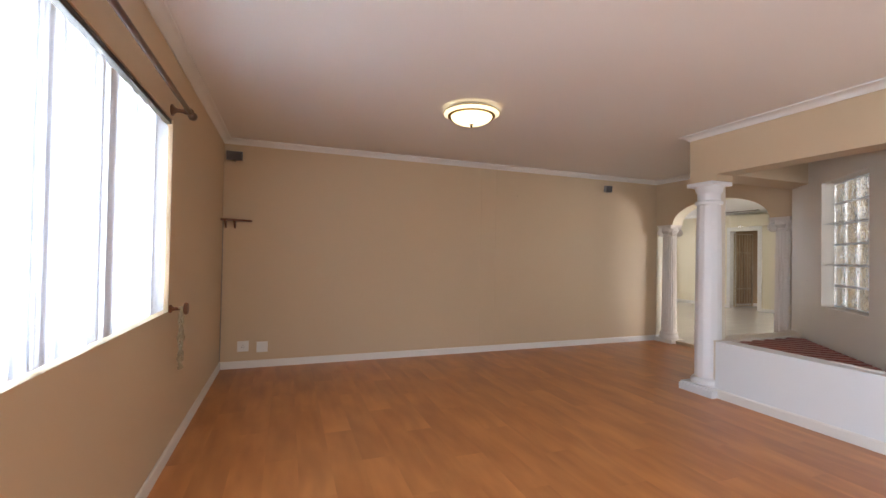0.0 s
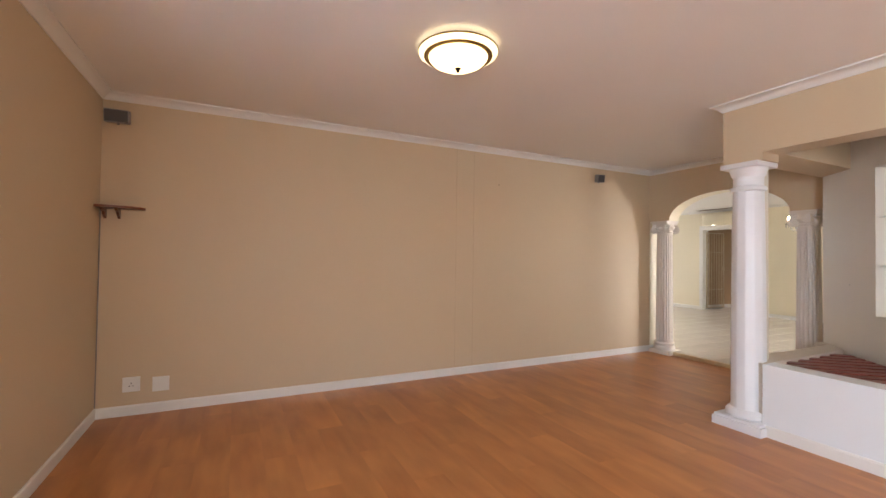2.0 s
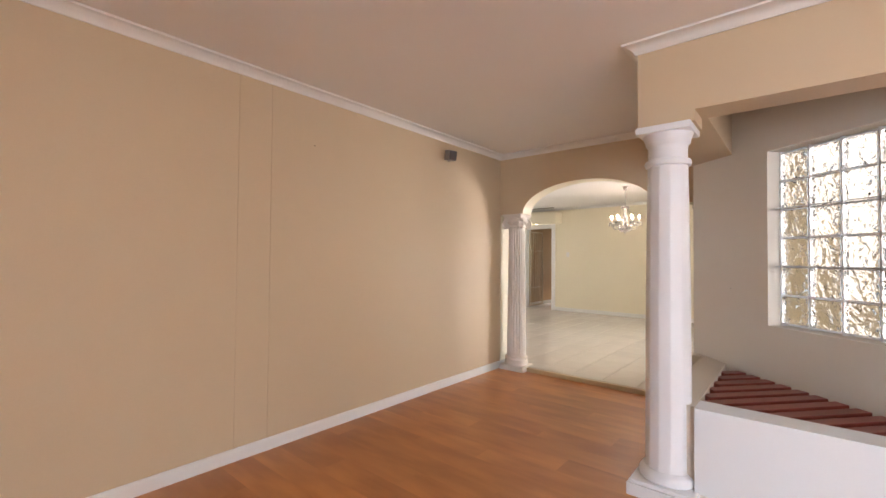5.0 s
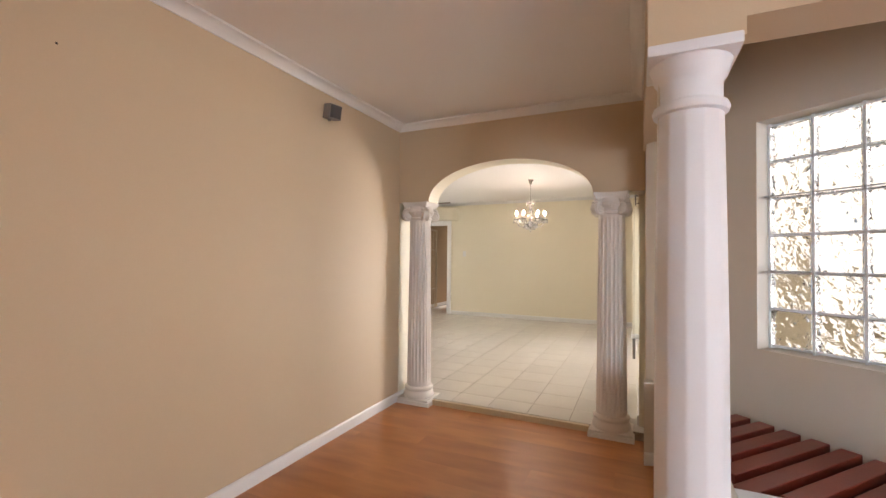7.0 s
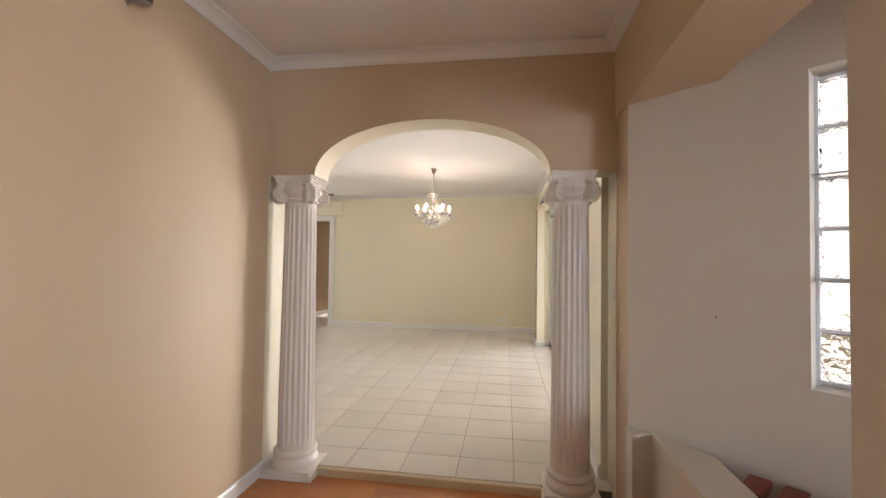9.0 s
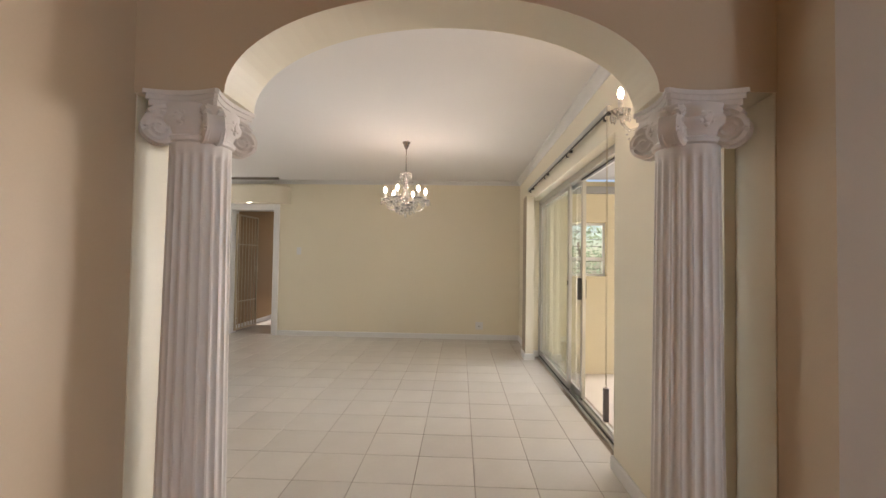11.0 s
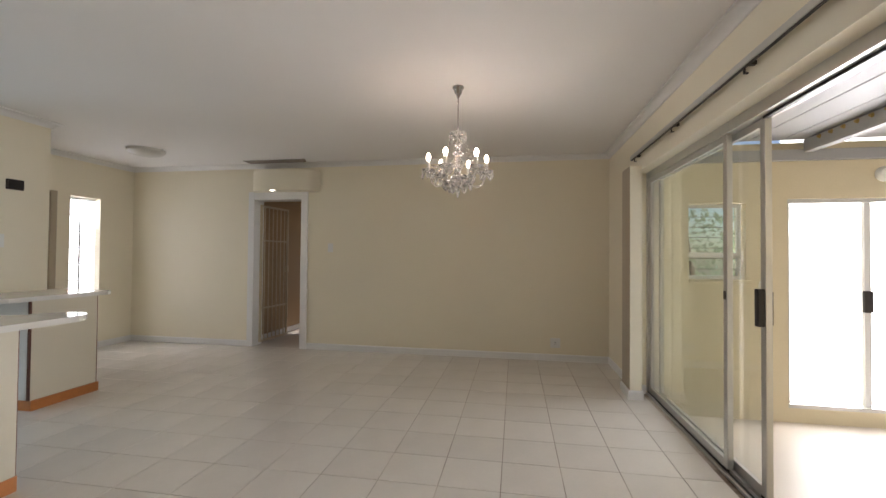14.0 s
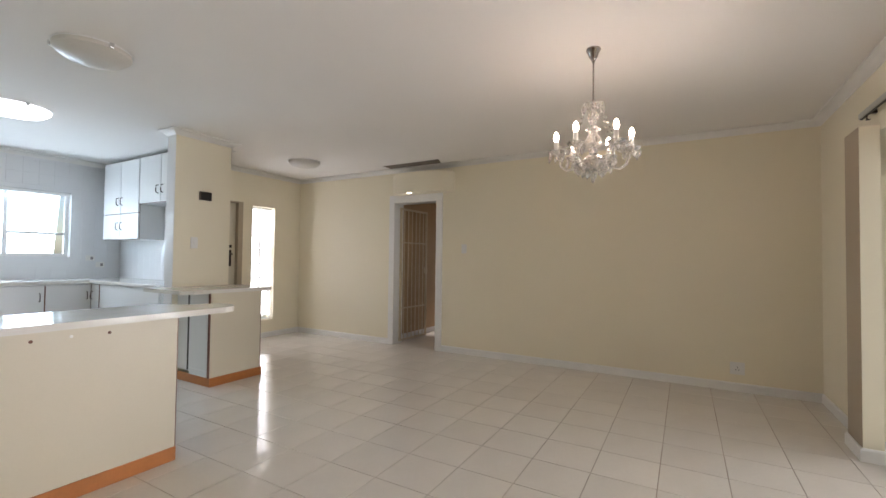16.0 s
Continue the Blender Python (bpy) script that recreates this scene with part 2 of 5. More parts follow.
def box(x0, x1, y0, y1, z0, z1, bevel=0.0, bm=None):
    out = bm or bmesh.new()
    made = bmesh.ops.create_cube(out, size=1.0)["verts"]
    for v in made:
        v.co = Vector(((x0 + x1) / 2 + v.co.x * (x1 - x0), (y0 + y1) / 2 + v.co.y * (y1 - y0), (z0 + z1) / 2 + v.co.z * (z1 - z0)))
    if bevel:
        edges = list({e for v in made for e in v.link_edges})
        bmesh.ops.bevel(out, geom=edges, offset=bevel, segments=2, profile=0.6, affect="EDGES")
    return out


def merge(*meshes):
    out = bmesh.new()
    for b in meshes:
        me = bpy.data.meshes.new("tmp")
        b.to_mesh(me)
        out.from_mesh(me)
        b.free()
        bpy.data.meshes.remove(me)
    return out


def move(bm, m):
    bmesh.ops.transform(bm, matrix=m, verts=bm.verts)
    return bm


def lathe(profile, segments=24, radius_at=None):
    """A turned shape from (radius, height) pairs; radius_at(r, z, angle) may flute it."""
    bm = bmesh.new()
    rings = []
    for r, z in profile:
        ring = []
        for k in range(segments):
            a = 2 * math.pi * k / segments
            rr = radius_at(r, z, a) if radius_at else r
            ring.append(bm.verts.new((rr * math.cos(a), rr * math.sin(a), z)))
        rings.append(ring)
    for lo, hi in zip(rings, rings[1:]):
        for k in range(segments):
            bm.faces.new((lo[k], lo[(k + 1) % segments], hi[(k + 1) % segments], hi[k]))
    if profile[0][0] > 1e-5:
        bm.faces.new(list(reversed(rings[0])))
    if profile[-1][0] > 1e-5:
        bm.faces.new(rings[-1])
    bmesh.ops.remove_doubles(bm, verts=bm.verts, dist=1e-6)
    bmesh.ops.recalc_face_normals(bm, faces=bm.faces)
    return bm


def tube(points, radius, sides=8, closed=False):
    """A round bar along points; radius may be a list."""
    pts = [Vector(p) for p in points]
    bm, rings, up = bmesh.new(), [], Vector((0, 0, 1))
    for i, p in enumerate(pts):
        if closed:
            d = pts[(i + 1) % len(pts)] - pts[i - 1]
        else:
            d = pts[min(i + 1, len(pts) - 1)] - pts[max(i - 1, 0)]
        d.normalize()
        side = d.cross(up)
        if side.length < 0.05:
            side = d.cross(Vector((1, 0, 0)))
        side.normalize()
        top = side.cross(d)
        r = radius[i] if isinstance(radius, (list, tuple)) else radius
        rings.append([bm.verts.new(p + r * (math.cos(a) * side + math.sin(a) * top)) for a in (2 * math.pi * k / sides for k in range(sides))])
    n = len(rings)
    for i in range(n if closed else n - 1):
        lo, hi = rings[i], rings[(i + 1) % n]
        for k in range(sides):
            bm.faces.new((lo[k], lo[(k + 1) % sides], hi[(k + 1) % sides], hi[k]))
    if not closed:
        bm.faces.new(rings[0])
        bm.faces.new(rings[-1])
    bmesh.ops.recalc_face_normals(bm, faces=bm.faces)
    return bm


def prism(outline, z0, z1):
    """An upright block over a plan outline of (x, y)."""
    bm = bmesh.new()
    lo, hi = [bm.verts.new((x, y, z0)) for x, y in outline], [bm.verts.new((x, y, z1)) for x, y in outline]
    n = len(outline)
    for k in range(n):
        bm.faces.new((lo[k], lo[(k + 1) % n], hi[(k + 1) % n], hi[k]))
    bm.faces.new(lo)
    bm.faces.new(hi)
    bmesh.ops.recalc_face_normals(bm, faces=bm.faces)
    return bm


def sweep(path, profile, closed=False):
    """A moulding: profile of (out, up) swept along a plan path of (x, y, z); out is to the left of the way."""
    bm, rings = bmesh.new(), []
    pts = [Vector(p) for p in path]
    n = len(pts)
    for i, p in enumerate(pts):
        before = (p - pts[i - 1]).normalized() if (i or closed) else None
        after = (pts[(i + 1) % n] - p).normalized() if (i < n - 1 or closed) else None
        nb = [Vector((-d.y, d.x, 0)) for d in (before, after) if d]
        m = nb[0] if len(nb) == 1 else (nb[0] + nb[1]) / max(0.2, 1 + nb[0].dot(nb[1]))
        rings.append([bm.verts.new(p + m * o + Vector((0, 0, u))) for o, u in profile])
    k = len(profile)
    for i in range(n if closed else n - 1):
        lo, hi = rings[i], rings[(i + 1) % n]
        for j in range(k):
            bm.faces.new((lo[j], lo[(j + 1) % k], hi[(j + 1) % k], hi[j]))
    if not closed:
        bm.faces.new(rings[0])
        bm.faces.new(rings[-1])
    bmesh.ops.recalc_face_normals(bm, faces=bm.faces)
    return bm


def mesh_of(name, bm, material, smooth=False):
    me = bpy.data.meshes.new(name)
    bm.to_mesh(me)
    bm.free()
    me.materials.append(material)
    if smooth:
        for p in me.polygons:
            p.use_smooth = True
        me.set_sharp_from_angle(angle=radians(38))
    return me


ZONE = Matrix.Identity(4)


def thing(name, label, category, bm=None, material=None, at=None, group="", kind="", smooth=False):
    ob = new(name, mesh_of(name, bm, material, smooth) if bm else None)
    ob.matrix_basis = ZONE @ (at or Matrix.Identity(4))
    return tagged(ob, label, category, group, kind)


def part(name, bm, material, parent, label="", smooth=False):
    ob = new(name, mesh_of(name, bm, material, smooth))
    ob.parent = parent
    return tagged(ob, label)


def structure(name, bm, material, label, smooth=False):
    return thing(name, label, name.split("_")[0], bm, material, kind="structure", smooth=smooth)

# ---- plan ----
XW, YF, XA, XA2, ZC = -0.225, 5.79, 6.0, 6.20, 2.535
XB, XB2, BEAM, XL, LOW = 4.245, 4.46, 2.105, 4.255, 0.522
YS, XF, DF, YN, YK, YB = 3.69, 11.45, 0.02, 10.257, 11.82, -1.6
DX, DY, TX0 = 5.80, 3.73, 6.16  # where the slanted wall begins; where the tiles begin
UX, UY = 0.655, 0.7556


def slant(s, off=0.0):
    """Plan point s metres along the slanted alcove wall, off metres out of the room."""
    return (DX - UX * s + UY * off, DY - UY * s - UX * off)


WY, WZ0, WZ1 = 3.60, 0.918, 2.085  # lounge window: far side, sill, head

# ---- structure: lounge ----
structure("floor_lounge", box(-0.5, 6.08, YB - 0.2, 6.0, -0.5, -0.012), M_SLAB, "dark screed under honey laminate planks")
# the opening at y -1.4 to 0.3 is added to let fill light in
structure("wall_west", merge(
    box(XW - 0.22, XW, YB - 0.2, -1.4, 0, ZC), box(XW - 0.22, XW, 0.3, 0.9, 0, ZC), box(XW - 0.22, XW, -1.4, 0.3, 2.1, ZC), box(XW - 0.22, XW, WY, 6.0, 0, ZC),
    box(XW - 0.22, XW, 0.9, WY, 0, WZ0), box(XW - 0.22, XW, 0.9, WY, WZ1, ZC)), M_TAN, "beige painted wall with a window and an added unseen opening")
structure("wall_north_lounge", box(XW, XA2, YF, 6.0, 0, ZC), M_TAN, "long plain tan painted wall")
structure("wall_south_lounge", merge(
    box(XW, XB2, YB - 0.2, YB, 0, 0.3), box(XW, XB2, YB - 0.2, YB, 2.1, ZC),
    box(XW, 0.9, YB - 0.2, YB, 0.3, 2.1), box(3.3, XB2, YB - 0.2, YB, 0.3, 2.1)), M_TAN, "tan painted wall with a garden window")
structure("wall_east_lounge", box(XB, XB2, YB, 2.0, 0, BEAM), M_PALE, "pale painted wall beside the alcove")
structure("beam_main", box(XB, XB2, YB, 3.43, BEAM, ZC), M_TAN, "tan painted boxed beam over the alcove")
structure("beam_cross", box(XB, XA, 3.43, 3.745, BEAM, ZC), M_TAN, "tan painted beam between column and arch wall")
structure("wall_post", box(4.31, 4.46, 3.53, 3.71, LOW, 2.045), M_PALE, "square pale painted post behind the column")
structure("beam_pad", box(XB, XB2, 3.46, 3.745, 2.045, BEAM), M_TAN, "tan painted pad between beam and column")
# slanted wall with the opening for the glass blocks
GB0, GBW, GBZ0, GBZ1, PITCH = 0.69, 4, 0.856, 2.056, 0.1955
GB1 = GB0 + 0.012 + GBW * PITCH


def slab(s0, s1, o0, o1, z0, z1):
    return prism([slant(s0, o0), slant(s1, o0), slant(s1, o1), slant(s0, o1)], z0, z1)


structure("wall_slanted", merge(
    slab(0, GB0, 0, 0.2, 0, ZC), slab(GB1, 2.4, 0, 0.2, 0, ZC),
    slab(GB0, GB1, 0, 0.2, 0, GBZ0), slab(GB0, GB1, 0, 0.2, GBZ1, ZC)), M_PALE, "pale painted slanted wall with a glass block window")
structure("wall_arch_pier", box(DX, XA2, 3.44, 3.73, 0, ZC), M_TAN, "tan painted pier beside the arch")
# arch wall
arc = [(4.788 - 0.698 * math.cos(a), 1.82 + 0.32 * math.sin(a)) for a in (math.pi * k / 40 for k in range(41))]
outline = [(3.732, 1.82)] + arc + [(YF, 1.82), (YF, ZC), (3.732, ZC)]
bm = bmesh.new()
fr, bk = [bm.verts.new((XA, y, z)) for y, z in outline], [bm.verts.new((XA2, y, z)) for y, z in outline]
for k in range(len(outline)):
    j = (k + 1) % len(outline)
    bm.faces.new((fr[k], fr[j], bk[j], bk[k]))
bm.faces.new(fr)
bm.faces.new(bk)
bmesh.ops.recalc_face_normals(bm, faces=bm.faces)
arch = structure("wall_arch", bm, M_TAN, "tan wall with a shallow arch carried by columns")
arch.data.materials.append(M_CREAM)
for p in arch.data.polygons:
    if p.normal.x > 0.5 or (p.normal.z < -0.05 and abs(p.normal.x) < 0.5):
        p.material_index = 1
# dining room light on the tan reveals, put in as a cream layer
structure("trim_arch_reveal", merge(box(XA + 0.01, XA2, YF - 0.004, YF, 0.08, 1.82), box(XA + 0.01, XA2, 3.73, 3.734, 0, 1.82)), M_CREAM, "thin cream strips on the reveals, coloured for light from the dining room")
structure("ceiling_lounge", box(-0.47, XA2, YB - 0.2, 6.0, ZC, ZC + 0.12), M_CEIL, "white painted ceiling")
# low alcove walls
structure("wall_low_front", box(XL, XL + 0.17, 2.0, 3.47, 0, LOW, 0.004), M_WHITE, "low white painted wall under the beam")
structure("wall_low_side", prism([(XL + 0.03, 3.47), (5.5, 3.47), (5.73, 3.65), (5.79, 3.74), (5.67, 3.745), (5.70, 3.65), (XL + 0.03, 3.65)], 0, LOW), M_PALE, "low painted wall between column and arch")
structure("floor_alcove", prism([(4.45, 3.47), (5.5, 3.47), (4.45, 2.2)], -0.012, LOW - 0.11), M_SLAB, "dark planter box bottom")

# ---- structure: dining room, kitchen, entry, hall (a step up from the lounge) ----
ZONE = Matrix.Translation((-0.10, 0.083, 0.03))
XA2 = 6.30
ZC = 2.505
structure("floor_dining", merge(box(TX0 + 0.02, XF, YS - 0.24, YN + 0.2, -0.5, DF - 0.004), box(TX0 + 0.02, 9.65, YN + 0.2, YK, -0.5, DF - 0.004)), M_GROUT, "tan grouted bed of the tiled floor")
OX0, OX1, OZ = 7.365, 10.345, 2.055
structure("wall_south_dining", merge(
    box(XA2, OX0, YS - 0.24, YS, 0, ZC), box(OX1, XF + 0.2, YS - 0.24, YS, 0, ZC), box(OX0, OX1, YS - 0.24, YS, OZ, ZC)), M_CREAM, "cream painted wall with a sliding door opening")
M_TAUPE = mat("pier_north_taupe", (0.42, 0.34, 0.24), 0.5, scale=3, vary=0.04)
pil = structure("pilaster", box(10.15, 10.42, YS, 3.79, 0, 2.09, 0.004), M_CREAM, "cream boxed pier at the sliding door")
# the north face is darker and browner than the other faces
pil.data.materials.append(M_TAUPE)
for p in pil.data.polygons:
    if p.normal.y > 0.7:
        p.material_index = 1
FD0, FD1, FDZ = 7.619, 8.324, 2.028
structure("wall_east_dining", merge(
    box(XF, XF + 0.2, YS, FD0, 0, ZC), box(XF, XF + 0.2, FD1, YN + 0.2, 0, ZC), box(XF, XF + 0.2, FD0, FD1, FDZ, ZC)), M_CREAM, "cream painted wall with a doorway to a passage")
EW0, EW1 = 10.57, 10.96
PX0, PX1, PY0, PY1 = 8.886, 9.481, 9.146, 9.29  # pier between kitchen and entry
structure("wall_north_entry", merge(
    box(9.65, 9.98, YN, YN + 0.2, 0, ZC), box(9.98, 10.41, YN, YN + 0.2, 2.02, ZC), box(10.41, EW0, YN, YN + 0.2, 0, ZC),
    box(EW1, XF, YN, YN + 0.2, 0, ZC), box(EW0, EW1, YN, YN + 0.2, 0, 0.285), box(EW0, EW1, YN, YN + 0.2, 1.99, ZC)), M_CREAM, "cream painted entry wall with a slim window")
structure("wall_pier", merge(box(PX0 + 0.004, PX1, PY0, PY1, 0, ZC), box(9.40, PX1, PY1, 9.5, 0, ZC), box(9.40, 9.65, 9.5, 9.62, 0, ZC), box(9.60, 9.65, 9.62, YK, 0, ZC)), M_CREAM, "cream painted pier between kitchen and entry")
structure("wall_east_kitchen", merge(box(9.56, 9.60, 9.624, YK, 0, ZC), box(PX0, PX0 + 0.004, PY0 + 0.002, PY1, 0, ZC), box(PX0, 9.40, PY1, PY1 + 0.004, 0, ZC), box(9.396, 9.40, PY1 + 0.004, 9.62, 0, ZC), box(9.396, 9.6, 9.62, 9.624, 0, ZC)), M_BACKSPLASH, "white tiled kitchen side wall")
KW0, KW1, KZ0, KZ1 = 7.5, 8.985, 1.205, 2.045
structure("wall_north_kitchen", merge(
    box(XA2, KW0, YK, YK + 0.2, 0, ZC), box(KW1, 9.85, YK, YK + 0.2, 0, ZC),
    box(KW0, KW1, YK, YK + 0.2, 0, KZ0), box(KW0, KW1, YK, YK + 0.2, KZ1, ZC)), M_BACKSPLASH, "white tiled kitchen wall with a window")
structure("wall_west_dining", box(XA2 - 0.2, XA2, 6.0, YK + 0.2, 0, ZC), M_CREAM, "cream painted wall")
structure("ceiling_dining", merge(box(XA2, XF + 0.2, YS - 0.24, YN + 0.2, ZC, ZC + 0.12), box(XA2 - 0.2, 9.65, YN + 0.2, YK + 0.2, ZC, ZC + 0.12)), M_CEIL, "white painted ceiling")
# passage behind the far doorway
# the opening in the y 6.9 to 7.1 wall is added for the fill light
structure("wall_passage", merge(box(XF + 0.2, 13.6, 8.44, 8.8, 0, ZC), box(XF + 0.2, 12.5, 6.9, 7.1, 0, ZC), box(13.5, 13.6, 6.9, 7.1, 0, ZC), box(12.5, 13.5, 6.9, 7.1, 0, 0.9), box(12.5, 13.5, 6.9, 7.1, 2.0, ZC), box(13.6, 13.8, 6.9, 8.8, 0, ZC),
    box(XF + 0.2, 12.25, 7.1, 7.52, 0, ZC)), M_HALL, "dim tan passage walls with an added unseen opening for light")
structure("floor_passage", box(XF, 13.6, 7.1, 8.44, -0.1, DF), M_TILE, "ivory tiled passage floor")
structure("ceiling_passage", box(XF + 0.2, 13.8, 6.9, 8.8, ZC, ZC + 0.12), M_CEIL, "white passage ceiling")

# cornices and baseboards
STEP, LEVEL, ZC = ZONE, Matrix.Identity(4), 2.535
ZONE = LEVEL
COVE = [(0, 0), (0, -0.056), (0.01, -0.056), (0.013, -0.048), (0.03, -0.03), (0.056, -0.014), (0.07, -0.011), (0.072, 0)]


def cornice(name, path, closed=False):
    structure(name, sweep([(x, y, ZC - 0.002) for x, y in path], COVE, closed), M_TRIM, "white moulded cornice", True)


cornice("trim_cornice_lounge", [(XB, YB), (XB, 3.745), (XA, 3.745), (XA, YF), (XW, YF), (XW, YB)])
ZONE, ZC = STEP, 2.505
cornice("trim_cornice_dining", [(XA2, YS), (XF, YS), (XF, YN), (9.65, YN), (9.65, 9.5), (PX1, 9.5), (PX1, PY0), (PX0, PY0), (PX0, PY1 + 0.004), (9.396, PY1 + 0.004), (9.396, 9.624), (9.56, 9.624), (9.56, YK), (XA2, YK), (XA2, YS)])
ZONE, ZC = LEVEL, 2.535
SKIRT = [(0, 0), (0.014, 0), (0.014, 0.068), (0.008, 0.08), (0, 0.08)]


def skirting(name, path, z=0.0, material=M_TRIM):
    structure(name, sweep([(x, y, z) for x, y in path], SKIRT), material, "white painted skirting board")


skirting("baseboard_lounge_north", [(XA2, YF), (XW, YF), (XW, YB)])
skirting("baseboard_low_wall", [(XL, 2.0), (XL, 3.46)])
skirting("baseboard_low_side", [(4.52, 3.65), (5.70, 3.65), (5.67, 3.745)])
ZONE = STEP
skirting("baseboard_dining_south", [(XA2 + 0.01, YS), (OX0, YS), (OX0, YS - 0.1)], DF)
skirting("baseboard_dining_east", [(OX1, YS - 0.09), (OX1, YS), (10.15, YS), (10.15, 3.79), (10.42, 3.79), (10.42, YS), (XF, YS), (XF, FD0 - 0.087)], DF)
skirting("baseboard_entry", [(XF, FD1 + 0.082), (XF, YN), (10.45, YN)], DF)
skirting("baseboard_passage", [(XF + 0.2, 8.44), (13.6, 8.44)][::-1], DF)
skirting("baseboard_passage_side", [(12.25, 7.52), (12.25, 7.1), (13.6, 7.1)], DF)
ZONE = LEVEL
structure("trim_threshold", box(6.045, 6.082, 4.118, 5.456, -0.005, 0.046, 0.006), M_STRIP, "pale wooden threshold strip at the tiles")

# ---- columns ----


def round_column(at):
    c = thing("column", "plain white plaster column on a square plinth", "column", at=at)
    part("plinth", box(-0.176, 0.176, -0.176, 0.176, 0, 0.066, 0.004), M_ROUND, c)
    part("base", merge(box(-0.165, 0.165, -0.165, 0.165, 0.066, 0.086, 0.006), lathe([(0.140, 0.086), (0.15, 0.096), (0.15, 0.12), (0.138, 0.138), (0.124, 0.15)], 32)), M_ROUND, c, smooth=True)

    def facet(r, z, a):
        w = ((a + 0.2) * 12 / (2 * math.pi)) % 1.0 - 0.5
        flat = math.cos(math.pi / 12) / math.cos(w * math.pi / 6)
        return r * (0.3 + 0.7 * flat)
    part("shaft", lathe([(0.122, 0.15), (0.117, 0.165), (0.1165, 0.6), (0.114, 1.1), (0.109, 1.5), (0.103, 1.826)], 120, facet), M_ROUND, c, smooth=True)
    part("neck_ring", lathe([(0.101, 1.826), (0.116, 1.831), (0.121, 1.846), (0.116, 1.861), (0.101, 1.868)], 40), M_ROUND, c, smooth=True)
    part("capital", merge(lathe([(0.1, 1.868), (0.1, 1.93), (0.104, 1.945), (0.114, 1.955), (0.117, 1.975), (0.129, 2.006)], 40), box(-0.137, 0.137, -0.137, 0.137, 2.006, 2.0445, 0.006)), M_ROUND, c, smooth=True)
    return c


def scroll(reach, z, half, turn):
    """One corner scroll of a capital, curling in an upright plane."""
    pts, rad = [], []
    for k in range(44):
        u = k / 43
        a = u * 2 * math.pi * 2.1 + 0.5 * math.pi
        r = 0.052 * (1 - 0.82 * u)
        pts.append((reach + r * math.cos(a), 0, z + r * math.sin(a)))
        rad.append(0.0125 * (1 - 0.35 * u))
    roll = []
    for side in (-half, half):
        roll.append(move(tube(pts, rad, 6), pose(0, side, 0)))
    disc = move(lathe([(0.0, -half - 0.006), (0.05, -half - 0.004), (0.044, -half * 0.4), (0.044, half * 0.4), (0.05, half + 0.004), (0, half + 0.006)], 20), Matrix.Translation((reach, 0, z)) @ pose(0, 0, 0, 90))
    eye = [move(lathe([(0, -0.004), (0.011, -0.002), (0.011, 0.004), (0, 0.009)], 10), Matrix.Translation((reach, s * half, z)) @ pose(0, 0, 0, -90 * s)) for s in (-1, 1)]
    fill = box(reach - 0.06, reach + 0.02, -half, half, z + 0.02, z + 0.07)
    return move(merge(*roll, disc, fill, *eye), pose(0, 0, 0, 0, 0, turn))


